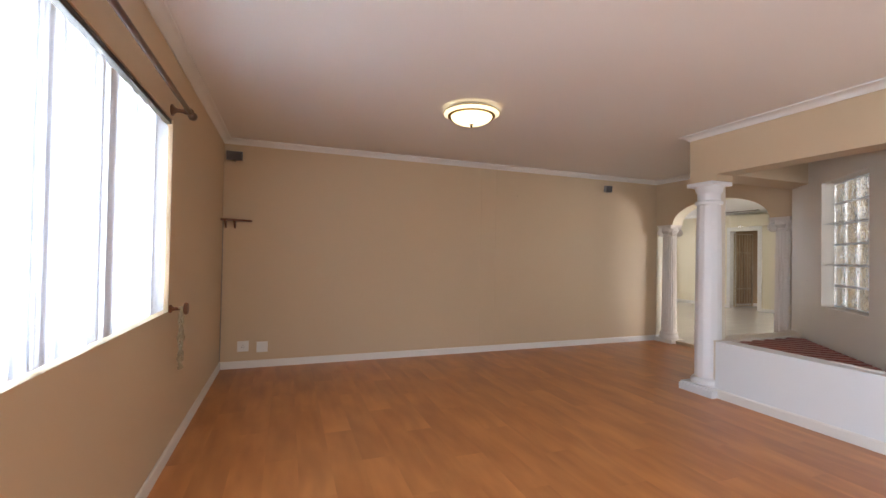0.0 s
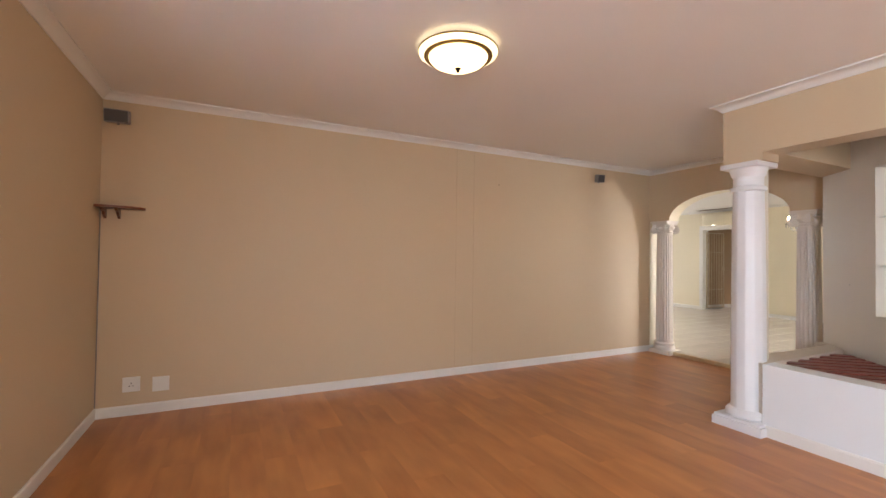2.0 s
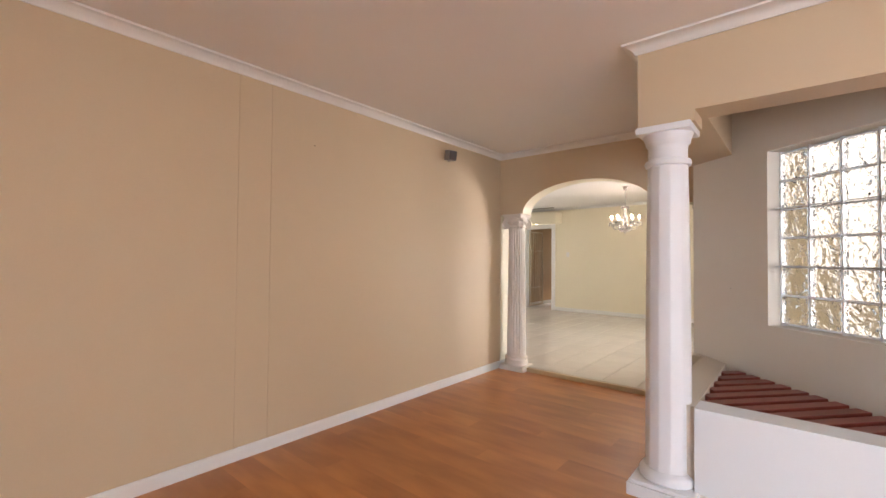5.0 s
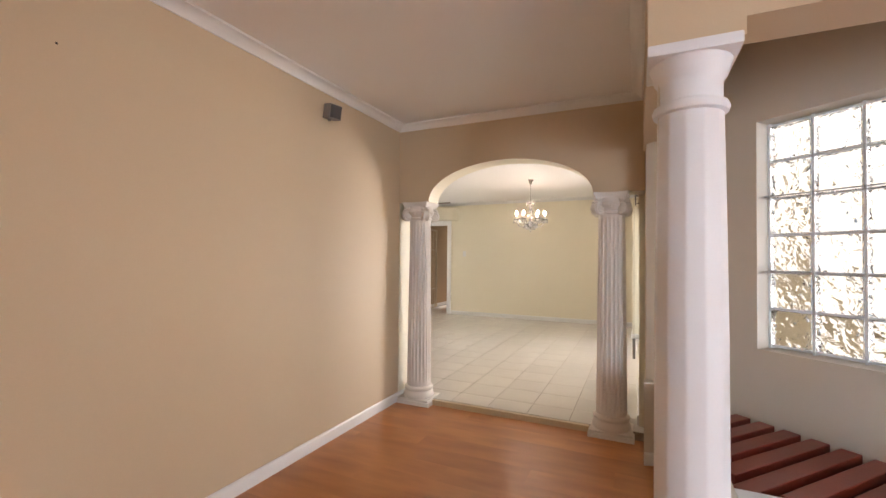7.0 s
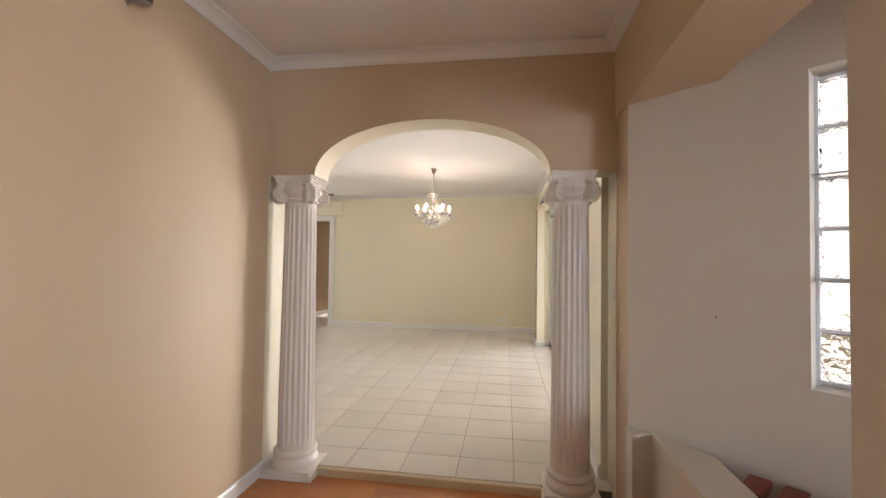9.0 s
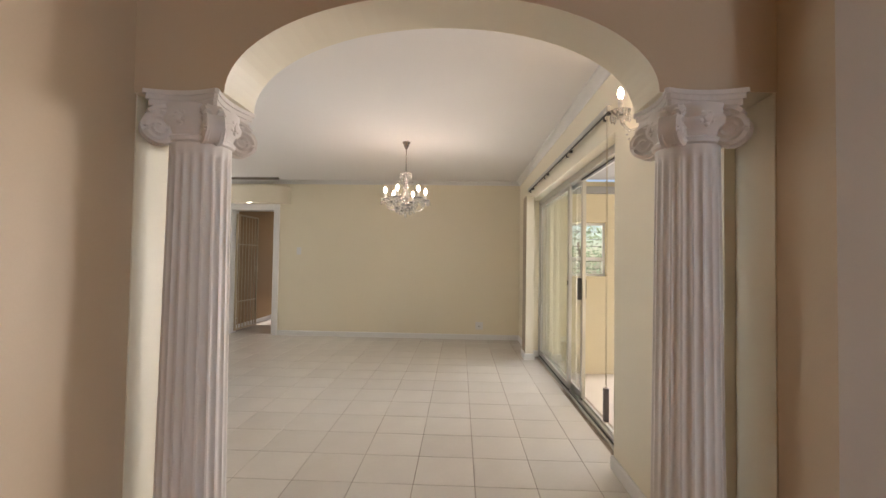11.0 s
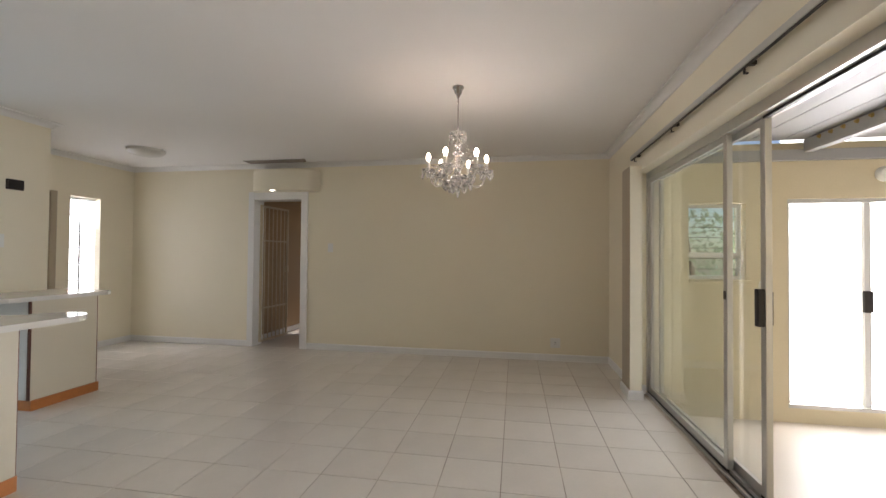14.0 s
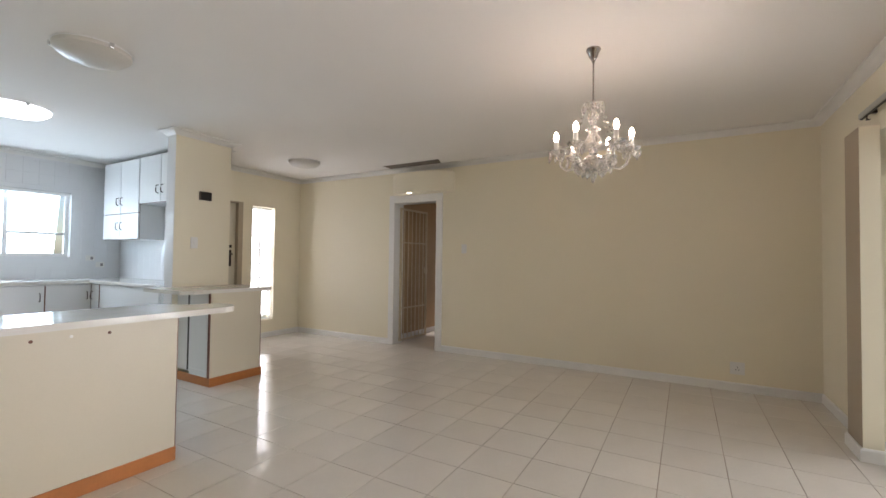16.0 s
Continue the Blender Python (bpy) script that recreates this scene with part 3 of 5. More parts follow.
def ionic_column(at):
    c = thing("fluted_column", "white fluted plaster column with scrolled capital", "column", at=at, group="arch columns")
    part("plinth", box(-0.128, 0.15, -0.16, 0.16, 0, 0.035, 0.004), M_COLUMN, c)
    part("base", merge(box(-0.124, 0.142, -0.15, 0.15, 0.035, 0.055, 0.005),
        lathe([(0.13, 0.055), (0.136, 0.065), (0.136, 0.085), (0.132, 0.1), (0.126, 0.108), (0.124, 0.122), (0.131, 0.132), (0.13, 0.146), (0.118, 0.158)], 40)), M_COLUMN, c, smooth=True)

    def flute(r, z, a):
        if z < 0.2 or z > 1.6:
            return r
        w = (a * 20 / (2 * math.pi)) % 1.0
        return r - 0.008 * max(0.0, math.sin(math.pi * min(1, max(0, (w - 0.12) / 0.76)))) ** 0.6
    zs = [0.158, 0.165, 0.199, 0.215] + [0.215 + 1.37 * k / 8 for k in range(1, 8)] + [1.585, 1.601, 1.63]
    part("shaft", lathe([(0.109 - 0.014 * max(0, z - 0.3) / 1.3, z) for z in zs], 200, flute), M_COLUMN, c, smooth=True)
    cap = part("capital", lathe([(0.095, 1.63), (0.104, 1.635), (0.106, 1.648), (0.097, 1.655), (0.102, 1.675), (0.12, 1.69), (0.124, 1.705), (0.116, 1.722), (0.116, 1.75)], 40), M_COLUMN, c, smooth=True)
    for turn in (45, 135, 225, 315):
        part("scroll", scroll(0.128, 1.672, 0.022, turn), M_COLUMN, cap, smooth=True)
        band = [(0.08, 0, 1.735), (0.114, 0, 1.735), (0.136, 0, 1.727), (0.155, 0, 1.712)]
        part("band", move(merge(tube([(x, -0.02, z) for x, y, z in band], 0.014, 6), tube([(x, 0.02, z) for x, y, z in band], 0.014, 6)), pose(0, 0, 0, 0, 0, turn)), M_COLUMN, cap, smooth=True)
    # four-pointed top plate with hollow sides
    def plate(half, dip, z0, z1):
        pts = []
        for q in range(4):
            for k in range(10):
                u = -1 + 2 * k / 9
                x, y = half * (1 - dip * (1 - u * u)), half * u * 0.93
                a = q * math.pi / 2
                pts.append((x * math.cos(a) - y * math.sin(a), x * math.sin(a) + y * math.cos(a)))
        return prism(pts, z0, z1)
    part("top_plate", merge(plate(0.114, 0.2, 1.74, 1.76), plate(0.12, 0.19, 1.76, 1.776), plate(0.127, 0.18, 1.776, 1.7898)), M_COLUMN, c)
    for a in (0, 90, 180, 270):
        part("rosette", move(merge(lathe([(0, 0), (0.016, 0.002), (0.012, 0.012), (0, 0.016)], 10), *[move(lathe([(0, 0), (0.009, 0.002), (0.006, 0.007), (0, 0.009)], 8), Matrix.Translation((0.018 * math.cos(k * 1.2566), 0.018 * math.sin(k * 1.2566), 0))) for k in range(5)]),
            pose(0, 0, 0, 0, 0, a) @ Matrix.Translation((0.113, 0, 1.70)) @ pose(0, 0, 0, 0, 90, 0)), M_COLUMN, cap, smooth=True)
    return c


round_column(pose(4.34, 3.61, 0))
first = ionic_column(pose(6.085, 5.61, 0) @ Matrix.Diagonal((1, 1, 1.0167, 1)))
copy_thing(first, pose(6.085, 3.9625, 0))

# ---- glass block window ----
gbw = thing("window_glass_block", "glass block window of wavy square blocks", "window", kind="structure")
bm = box(-0.0915, 0.0915, -0.04, 0.04, -0.0915, 0.0915, 0.014)
block_mesh = mesh_of("glass_block", bm, M_BLOCK, True)
for i in range(GBW):
    for j in range(6):
        s = GB0 + 0.006 + (i + 0.5) * PITCH
        x, y = slant(s, 0.13)
        o = new("glass_block", block_mesh)
        o.matrix_basis = pose(x, y, GBZ0 + 0.014 + (j + 0.5) * PITCH, 0, 0, 49.06)
        o.parent = gbw
        o.visible_shadow = False
joints = []
for i in range(GBW + 1):
    s = GB0 + 0.006 + i * PITCH
    joints.append(slab(s - 0.006, s + 0.006, 0.1, 0.16, GBZ0, GBZ1))
for j in range(7):
    z = GBZ0 + 0.014 + j * PITCH
    joints.append(slab(GB0 + 0.001, GB1 - 0.001, 0.102, 0.158, z - 0.006, z + 0.006))
part("mortar", merge(*joints), M_WHITE, gbw, "white mortar joints")
for z in (GBZ0 + 0.014 + 2 * PITCH, GBZ0 + 0.014 + 4 * PITCH):
    sh = thing("glass_shelf", "thin clear glass shelf in the window recess", "shelf", slab(GB0 - 0.001, GB1, 0.004, 0.096, z - 0.003, z + 0.004), M_GLASS, group="recess shelves")

# planter slats
slat_rack = thing("slatted_cover", "dark red stained slats laid over the planter", "slats", at=pose(0, 0, 0))
for k in range(17):
    s = 0.44 + 0.11 * k
    x, y = slant(s, -0.07)
    run = min((3.468 - y) / UX, (x - 4.452) / UY)
    if run < 0.08:
        continue
    run = min(run, 1.0)
    o = part("slat", box(0, run, -0.036, 0.036, -0.04, 0.0, 0.004), M_REDWOOD, slat_rack)
    o.matrix_basis = pose(x, y, LOW - 0.015, 0, 0, 139.06)
for off in (0.14, 0.4):
    bar = slab(0.55 + off, 1.85 - off, -off - 0.02, -off + 0.02, LOW - 0.11, LOW - 0.0555)
    part("bearer", bar, M_REDWOOD, slat_rack)

# ---- lounge window, blind, curtain pole ----
win = thing("window_lounge", "aluminium framed lounge window", "window", kind="structure")
fx = XW - 0.17
part("window_frame", merge(box(fx - 0.02, fx + 0.02, 0.9, WY, WZ0, WZ0 + 0.045), box(fx - 0.02, fx + 0.02, 0.9, WY, WZ1 - 0.04, WZ1),
    *[box(fx - 0.02, fx + 0.02, y, y + 0.02, WZ0 + 0.045, WZ1 - 0.04) for y in (0.9, WY - 0.02)]), M_ALU, win)
o = part("pane", box(fx - 0.003, fx + 0.003, 0.94, WY - 0.04, WZ0 + 0.045, WZ1 - 0.04), M_PANE, win)
o.visible_shadow = False
part("window_sill", box(XW - 0.14, XW - 0.06, 0.9, WY, WZ0 + 0.0005, WZ0 + 0.009, 0.002), M_TRIM, win)
blind = thing("vertical_blind", "white vertical fabric blind, closed over the window", "blind")
part("head_rail", box(XW - 0.045, XW - 0.005, 0.92, WY - 0.01, WZ1 - 0.03, WZ1 - 0.005, 0.003), M_DKMETAL, blind, "dark metal head rail")
bm = bmesh.new()
for z in (0.0, 1.0):
    for k in range(7):
        u = -1 + 2 * k / 6
        bm.verts.new((0.002 * (1 - u * u), 0.052 * u, z * (WZ1 - WZ0 - 0.055)))
bm.verts.ensure_lookup_table()
for k in range(6):
    bm.faces.new((bm.verts[k], bm.verts[k + 1], bm.verts[k + 8], bm.verts[k + 7]))
bmesh.ops.solidify(bm, geom=bm.faces, thickness=0.0012)
vane = mesh_of("vane", bm, M_BLIND, True)
for k in range(34):
    o = new("vane", vane)
    o.matrix_basis = pose(XW - 0.026 + 0.003 * (k % 2), 0.95 + k * 0.0785, WZ0 + 0.008 + random.uniform(0, 0.006), 0, 0, random.uniform(-1.5, 1.5))
    o.parent = blind
pole = thing("curtain_pole", "dark wooden curtain pole on a turned bracket", "curtain pole")
part("pole", tube([(XW + 0.095, -0.2, 2.135), (XW + 0.095, 3.60, 2.135)], 0.0145, 16), M_DARKWOOD, pole, smooth=True)
part("finial", move(lathe([(0.0145, 0), (0.02, 0.004), (0.014, 0.012), (0.022, 0.03), (0.027, 0.05), (0.02, 0.075), (0.008, 0.092), (0, 0.096)], 20), Matrix.Translation((XW + 0.095, 3.595, 2.135)) @ pose(0, 0, 0, -90)), M_DARKWOOD, pole, smooth=True)
for y in (3.555, 0.1):
    part("bracket", merge(move(lathe([(0.034, 0), (0.036, 0.008), (0.024, 0.016), (0.013, 0.03), (0.012, 0.06), (0.02, 0.075), (0.02, 0.082)], 18), Matrix.Translation((XW, y, 2.135)) @ pose(0, 0, 0, 0, 90)),
        tube([(XW + 0.095 + 0.019 * math.cos(a), y, 2.135 + 0.019 * math.sin(a)) for a in (math.pi * k / 8 for k in range(16))], 0.006, 6, True)), M_DARKWOOD, pole, smooth=True)
tie = thing("tieback_hook", "turned wooden tieback hook with a twisted cream rope", "tieback")
part("hook", move(lathe([(0.026, 0), (0.026, 0.01), (0.012, 0.02), (0.009, 0.055), (0.012, 0.075), (0.036, 0.082), (0.04, 0.09), (0.034, 0.1), (0, 0.103)], 20), Matrix.Translation((XW, 3.63, 0.93)) @ pose(0, 0, 0, 0, 90)), M_TEAK, tie, smooth=True)
loop = [(XW + 0.066 + 0.006 * math.sin(9 * a), 3.63 + 0.03 * math.sin(a), 0.75 + 0.19 * math.cos(a)) for a in (2 * math.pi * k / 60 for k in range(60))]
for ph in (0, math.pi):
    strand = [(p[0] + 0.0065 * math.cos(1.25 * i + ph), p[1] + 0.0065 * math.sin(1.25 * i + ph), p[2]) for i, p in enumerate(loop)]
    part("rope", tube(strand, 0.0065, 6, True), M_ROPE, tie, "twisted cream rope", smooth=True)

# ---- lounge things ----
lamp_l = thing("ceiling_lamp", "lit brass ceiling lamp with a glowing glass bowl", "ceiling lamp", at=pose(1.888, 3.88, ZC))
part("rim", lathe([(0.172, -0.052), (0.182, -0.036), (0.226, -0.03), (0.236, -0.036), (0.232, -0.05), (0.205, -0.062), (0.182, -0.066), (0.172, -0.058), (0.172, -0.052)], 48), M_RIM, lamp_l, "patterned glass rim", True).visible_shadow = False
part("trim_ring", lathe([(0.187, -0.066), (0.203, -0.0635), (0.203, -0.0675), (0.187, -0.071), (0.187, -0.066)], 48), M_BRASS, lamp_l, "dark brass ring", True)
part("edge_wire", lathe([(0.234, -0.034), (0.2385, -0.036), (0.2385, -0.041), (0.234, -0.043)], 48), M_BRASS, lamp_l, "thin brass edge", True)
part("band", lathe([(0.171, -0.045), (0.186, -0.045), (0.19, -0.058), (0.186, -0.07), (0.171, -0.07), (0.171, -0.045)], 48), M_BRASS, lamp_l, "dark brass band", True)
for k in range(24):
    a = 2 * math.pi * k / 24
    part("rim_leaf", move(lathe([(0, -0.006), (0.008, -0.004), (0.011, 0), (0.008, 0.004), (0, 0.006)], 8), Matrix.Translation((0.21 * math.cos(a), 0.21 * math.sin(a), -0.052))), M_BRASS if k % 2 else M_PLASTIC, lamp_l, smooth=True)
part("bowl", lathe([(0.178, -0.06), (0.172, -0.08), (0.15, -0.102), (0.11, -0.122), (0.05, -0.134), (0, -0.136)], 48), M_BOWL, lamp_l, "glowing frosted glass bowl", True)
part("base", lathe([(0.05, 0), (0.05, -0.01), (0.02, -0.016), (0.012, -0.03)], 24), M_BRASS, lamp_l, smooth=True)
part("finial", lathe([(0, -0.162), (0.008, -0.158), (0.012, -0.15), (0.006, -0.142), (0.02, -0.137), (0.02, -0.133)], 16), M_DKMETAL, lamp_l, smooth=True)


def speaker(at, label, w=0.05):
    s = thing("speaker", label, "speaker", at=at, group="wall speakers")
    part("case", box(-w, w, 0.03, 0.11, -0.05, 0.05, 0.008), M_GREY, s, smooth=True)
    part("grille", box(-w + 0.007, w - 0.007, 0.11, 0.114, -0.043, 0.043, 0.003), M_DKGREY, s)
    part("bracket", merge(tube([(0, 0, -0.03), (0, 0.05, -0.055), (0, 0.06, -0.045)], 0.009, 8), box(-0.02, 0.02, 0, 0.006, -0.06, 0.01, 0.002)), M_GREY, s)


speaker(pose(-0.115, YF, 2.35, -10, 0, 180), "wide grey speaker on a bracket in the wall corner", 0.08)
speaker(pose(4.985, YF, 2.345, -10, 0, 165), "small grey speaker on a bracket under the cornice")
shelf = thing("corner_shelf", "small brown wooden shelf on a scrolled bracket", "shelf", at=pose(0, 0, 0.024))
part("board", prism([(XW, YF), (XW, YF - 0.16), (-0.16, YF - 0.17), (-0.02, YF - 0.13), (0.06, YF - 0.05), (0.07, YF)], 1.6, 1.618), M_TEAK, shelf)
for x in (-0.19, -0.1):
    prof = [(0, 1.6), (0.12, 1.6), (0.1, 1.585), (0.06, 1.575), (0.045, 1.55), (0.02, 1.54), (0, 1.525)]
    b = bmesh.new()
    fr = [b.verts.new((x - 0.009, YF - o, z)) for o, z in prof]
    bk = [b.verts.new((x + 0.009, YF - o, z)) for o, z in prof]
    for k in range(len(prof)):
        j = (k + 1) % len(prof)
        b.faces.new((fr[k], fr[j], bk[j], bk[k]))
    b.faces.new(fr)
    b.faces.new(bk)
    bmesh.ops.recalc_face_normals(b, faces=b.faces)
    part("bracket", b, M_TEAK, shelf)
cable = thing("corner_cable", "thin grey cable running down the wall corner", "cable", tube([(XW + 0.006, YF - 0.006, 1.62), (XW + 0.007, YF - 0.008, 0.9), (XW + 0.005, YF - 0.006, 0.085)], 0.004, 6), M_GREY)


def socket(at, label, holes):
    s = thing("wall_socket", label, "socket", at=at, group="wall sockets")
    part("plate", box(-0.058, 0.058, 0, 0.009, -0.058, 0.058, 0.003), M_PLASTIC, s)
    if holes:
        for x, z in ((-0.012, -0.012), (0.012, -0.012), (0, 0.01)):
            part("pin_hole", move(lathe([(0.0045, 0), (0.0045, 0.0015), (0, 0.0015)], 10), Matrix.Translation((x, 0.0085, z)) @ pose(0, 0, 0, -90)), M_BLACK, s)
        part("rocker", box(-0.035, -0.02, 0.009, 0.014, 0.02, 0.042, 0.002), M_PLASTIC, s)
    return s


socket(pose(0.008, YF, 0.242, 0, 0, 180), "white wall socket above the skirting", True)
socket(pose(0.205, YF, 0.226, 0, 0, 180), "blank white cover plate above the skirting", False)
for x in (2.905, 3.125):
    structure("trim_wall_joint", box(x - 0.009, x + 0.009, YF - 0.004, YF + 0.001, 0.08, 2.475, 0.0015), M_TAN, "painted-over joint strip in the tan wall")
for x, z in ((3.451, 2.126),):
    thing("wall_plug", "small dark plug hole in the tan wall", "wall plug", move(lathe([(0.004, 0), (0.005, 0.002), (0.002, 0.003), (0, 0.002)], 10), Matrix.Translation((x, YF, z)) @ pose(0, 0, 0, 90)), M_DKMETAL)
hx, hy = slant(0.38, -0.001)
thing("wall_plug", "small dark plug hole in the pale slanted wall", "wall plug", move(lathe([(0.004, 0), (0.005, 0.002), (0.002, 0.003), (0, 0.002)], 10), Matrix.Translation((hx, hy, 1.09)) @ pose(0, 0, 0, 90, 0, 0)), M_DKMETAL)
thing("white_cable", "short white cable lying on the low wall", "cable", tube([(4.36, 2.62, LOW + 0.007), (4.37, 2.5, LOW + 0.007), (4.34, 2.4, LOW + 0.007), (4.36, 2.31, LOW + 0.007)], 0.007, 6), M_PLASTIC)
# ---- sliding door ----
ZONE, ZC = STEP, 2.505
door = thing("sliding_door", "aluminium sliding glass door, half open to the patio", "sliding door")
fy = 3.545
part("door_frame", merge(box(OX0, OX1, fy - 0.05, fy + 0.05, 1.995, OZ), box(OX0, OX0 + 0.03, fy - 0.05, fy + 0.05, DF + 0.03, 1.995), box(10.305, 10.344, fy - 0.05, fy + 0.05, DF + 0.03, 1.995)), M_ALU, door)
part("track", merge(box(OX0, 10.344, fy - 0.055, fy + 0.055, DF - 0.002, DF + 0.016, 0.003), box(OX0, 10.344, fy + 0.017, fy + 0.023, DF + 0.016, DF + 0.034), box(OX0, 10.344, fy - 0.023, fy - 0.017, DF + 0.016, DF + 0.034)), M_ALU, door, "worn aluminium floor track")
part("track_groove", merge(box(OX0, 10.344, fy + 0.027, fy + 0.04, DF + 0.0165, DF + 0.019), box(OX0 + 0.03, 8.55, fy - 0.012, fy + 0.012, 1.982, 1.9945)), M_BLACK, door, "dark track groove")


def leaf(x0, x1, y, name, handle):
    lf = part(name, merge(box(x0, x0 + 0.045, y - 0.016, y + 0.016, 0.055, 1.995, 0.003), box(x1 - 0.045, x1, y - 0.016, y + 0.016, 0.055, 1.995, 0.003),
        box(x0 + 0.045, x1 - 0.045, y - 0.014, y + 0.014, 0.055, 0.1), box(x0 + 0.045, x1 - 0.045, y - 0.014, y + 0.014, 1.955, 1.995)), M_ALU, door)
    o = part("pane", box(x0 + 0.04, x1 - 0.04, y - 0.003, y + 0.003, 0.095, 1.96), M_PANE, lf)
    o.visible_shadow = False
    if handle:
        part("handle", merge(box(x0 + 0.004, x0 + 0.04, y + 0.016, y + 0.05, 0.92, 1.115, 0.006), box(x0 + 0.008, x0 + 0.034, y - 0.024, y - 0.016, 0.93, 1.1, 0.003)), M_BLACK, lf, "black pull handle")
    else:
        part("lock", box(x0 + 0.012, x0 + 0.034, y + 0.016, y + 0.022, 1.03, 1.08, 0.002), M_DKMETAL, lf)
    part("roller", box(x0 + 0.01, x0 + 0.06, y - 0.012, y + 0.012, 0.037, 0.06, 0.003), M_DKMETAL, lf)


leaf(8.865, 10.305, fy + 0.022, "fixed_leaf", False)
leaf(8.565, 10.17, fy - 0.022, "sliding_leaf", True)
part("inner_stile", box(10.15, 10.185, fy - 0.042, fy - 0.0385, 0.055, 1.995), M_ALU, door)
rail = thing("curtain_rail", "dark metal curtain rail above the sliding door", "curtain rail")
part("rail", box(7.33, 10.30, 3.725, 3.75, 2.17, 2.205, 0.003), M_ALU, rail)
part("slot", box(7.335, 10.295, 3.731, 3.744, 2.165, 2.1705), M_BLACK, rail)
for x in (7.42, 8.35, 9.29, 10.2):
    part("bracket", merge(box(x - 0.012, x + 0.012, YS, 3.726, 2.177, 2.197), box(x - 0.006, x + 0.006, 3.735, 3.741, 2.142, 2.166), box(x - 0.006, x + 0.006, 3.722, 3.741, 2.137, 2.143)), M_DKMETAL, rail)
part("cord", merge(tube([(7.36, 3.735, 2.166), (7.362, 3.735, 0.48)], 0.0014, 5), tube([(7.375, 3.737, 2.166), (7.373, 3.737, 0.48)], 0.0014, 5)), M_ROPE, rail)
part("weight", box(7.352, 7.384, 3.722, 3.75, 0.3, 0.5, 0.004), M_GREY, rail, "grey cord weight")

# ---- chandelier and wall sconce ----
rnd = random.Random(4)


def drop(size):
    return lathe([(0, -size), (size * 0.16, -size * 0.75), (size * 0.2, -size * 0.45), (size * 0.1, -size * 0.12), (0.0015, 0)], 8)


def candle(parent, x, y, z, h=0.075):
    part("drip_dish", move(lathe([(0, -0.008), (0.02, -0.008), (0.045, 0.006), (0.05, 0.016), (0.047, 0.017), (0.02, 0.0), (0, -0.002)], 20, lambda r, zz, a: r * (1 + 0.06 * math.cos(8 * a))), Matrix.Translation((x, y, z))), M_CRYSTAL, parent, "scalloped crystal dish", True)
    part("candle", move(lathe([(0.0125, 0), (0.0125, h), (0.008, h + 0.003)], 14), Matrix.Translation((x, y, z))), M_PLASTIC, parent, "ivory candle sleeve", True)
    part("bulb", move(lathe([(0.007, 0), (0.012, 0.01), (0.0155, 0.024), (0.013, 0.04), (0.006, 0.054), (0, 0.058)], 14), Matrix.Translation((x, y, z + h + 0.002))), M_BULB, parent, "lit candle bulb", True)
    for k in range(6):
        a = 2 * math.pi * k / 6 + 0.4
        part("crystal_drop", move(drop(0.05 + 0.008 * (k % 2)), Matrix.Translation((x + 0.043 * math.cos(a), y + 0.043 * math.sin(a), z + 0.004))), M_CRYSTAL, parent)


ch = thing("chandelier", "crystal chandelier with six lit candle bulbs", "chandelier", at=pose(9.203, 5.211, ZC))
part("canopy", lathe([(0.04, 0), (0.043, -0.008), (0.04, -0.016), (0.03, -0.03), (0.027, -0.05), (0.016, -0.062), (0.009, -0.08)], 28), M_NICKEL, ch, "chrome ceiling cup", True)
DROP = -0.055
links = [(0.0035 * math.cos(2.2 * k), 0.0035 * math.sin(2.2 * k), -0.078 - (0.21 - DROP) * k / 40) for k in range(41)]
part("chain", tube(links, 0.005, 6), M_NICKEL, ch)
frame_ch = ch
ch = part("body", lathe([(0.006, -0.28), (0.008, -0.3), (0.006, -0.62), (0.008, -0.63)], 8), M_CHROME, frame_ch, "crystal body with six arms")
ch.location.z = DROP
part("top_dish", lathe([(0.012, -0.315), (0.035, -0.31), (0.062, -0.287), (0.065, -0.284), (0.04, -0.303), (0.012, -0.306)], 24), M_CRYSTAL, ch, smooth=True)
part("stem", lathe([(0.01, -0.30), (0.016, -0.325), (0.034, -0.345), (0.037, -0.365), (0.022, -0.39), (0.018, -0.41), (0.03, -0.425), (0.045, -0.435), (0.024, -0.45), (0.03, -0.47), (0.05, -0.50), (0.052, -0.525), (0.03, -0.555), (0.022, -0.58), (0.045, -0.6), (0.06, -0.615), (0.02, -0.63), (0, -0.632)], 20), M_CRYSTAL, ch, "cut crystal baluster stem", True)
part("stem_rod", tube([(0, 0, -0.28), (0, 0, -0.63)], 0.006, 8), M_CHROME, ch)
part("bottom_dish", lathe([(0, -0.69), (0.04, -0.685), (0.085, -0.662), (0.105, -0.64), (0.102, -0.638), (0.06, -0.664), (0, -0.68)], 28), M_CRYSTAL, ch, smooth=True)
part("hub", lathe([(0.03, -0.625), (0.058, -0.628), (0.06, -0.642), (0.03, -0.648)], 24), M_CHROME, ch, smooth=True)
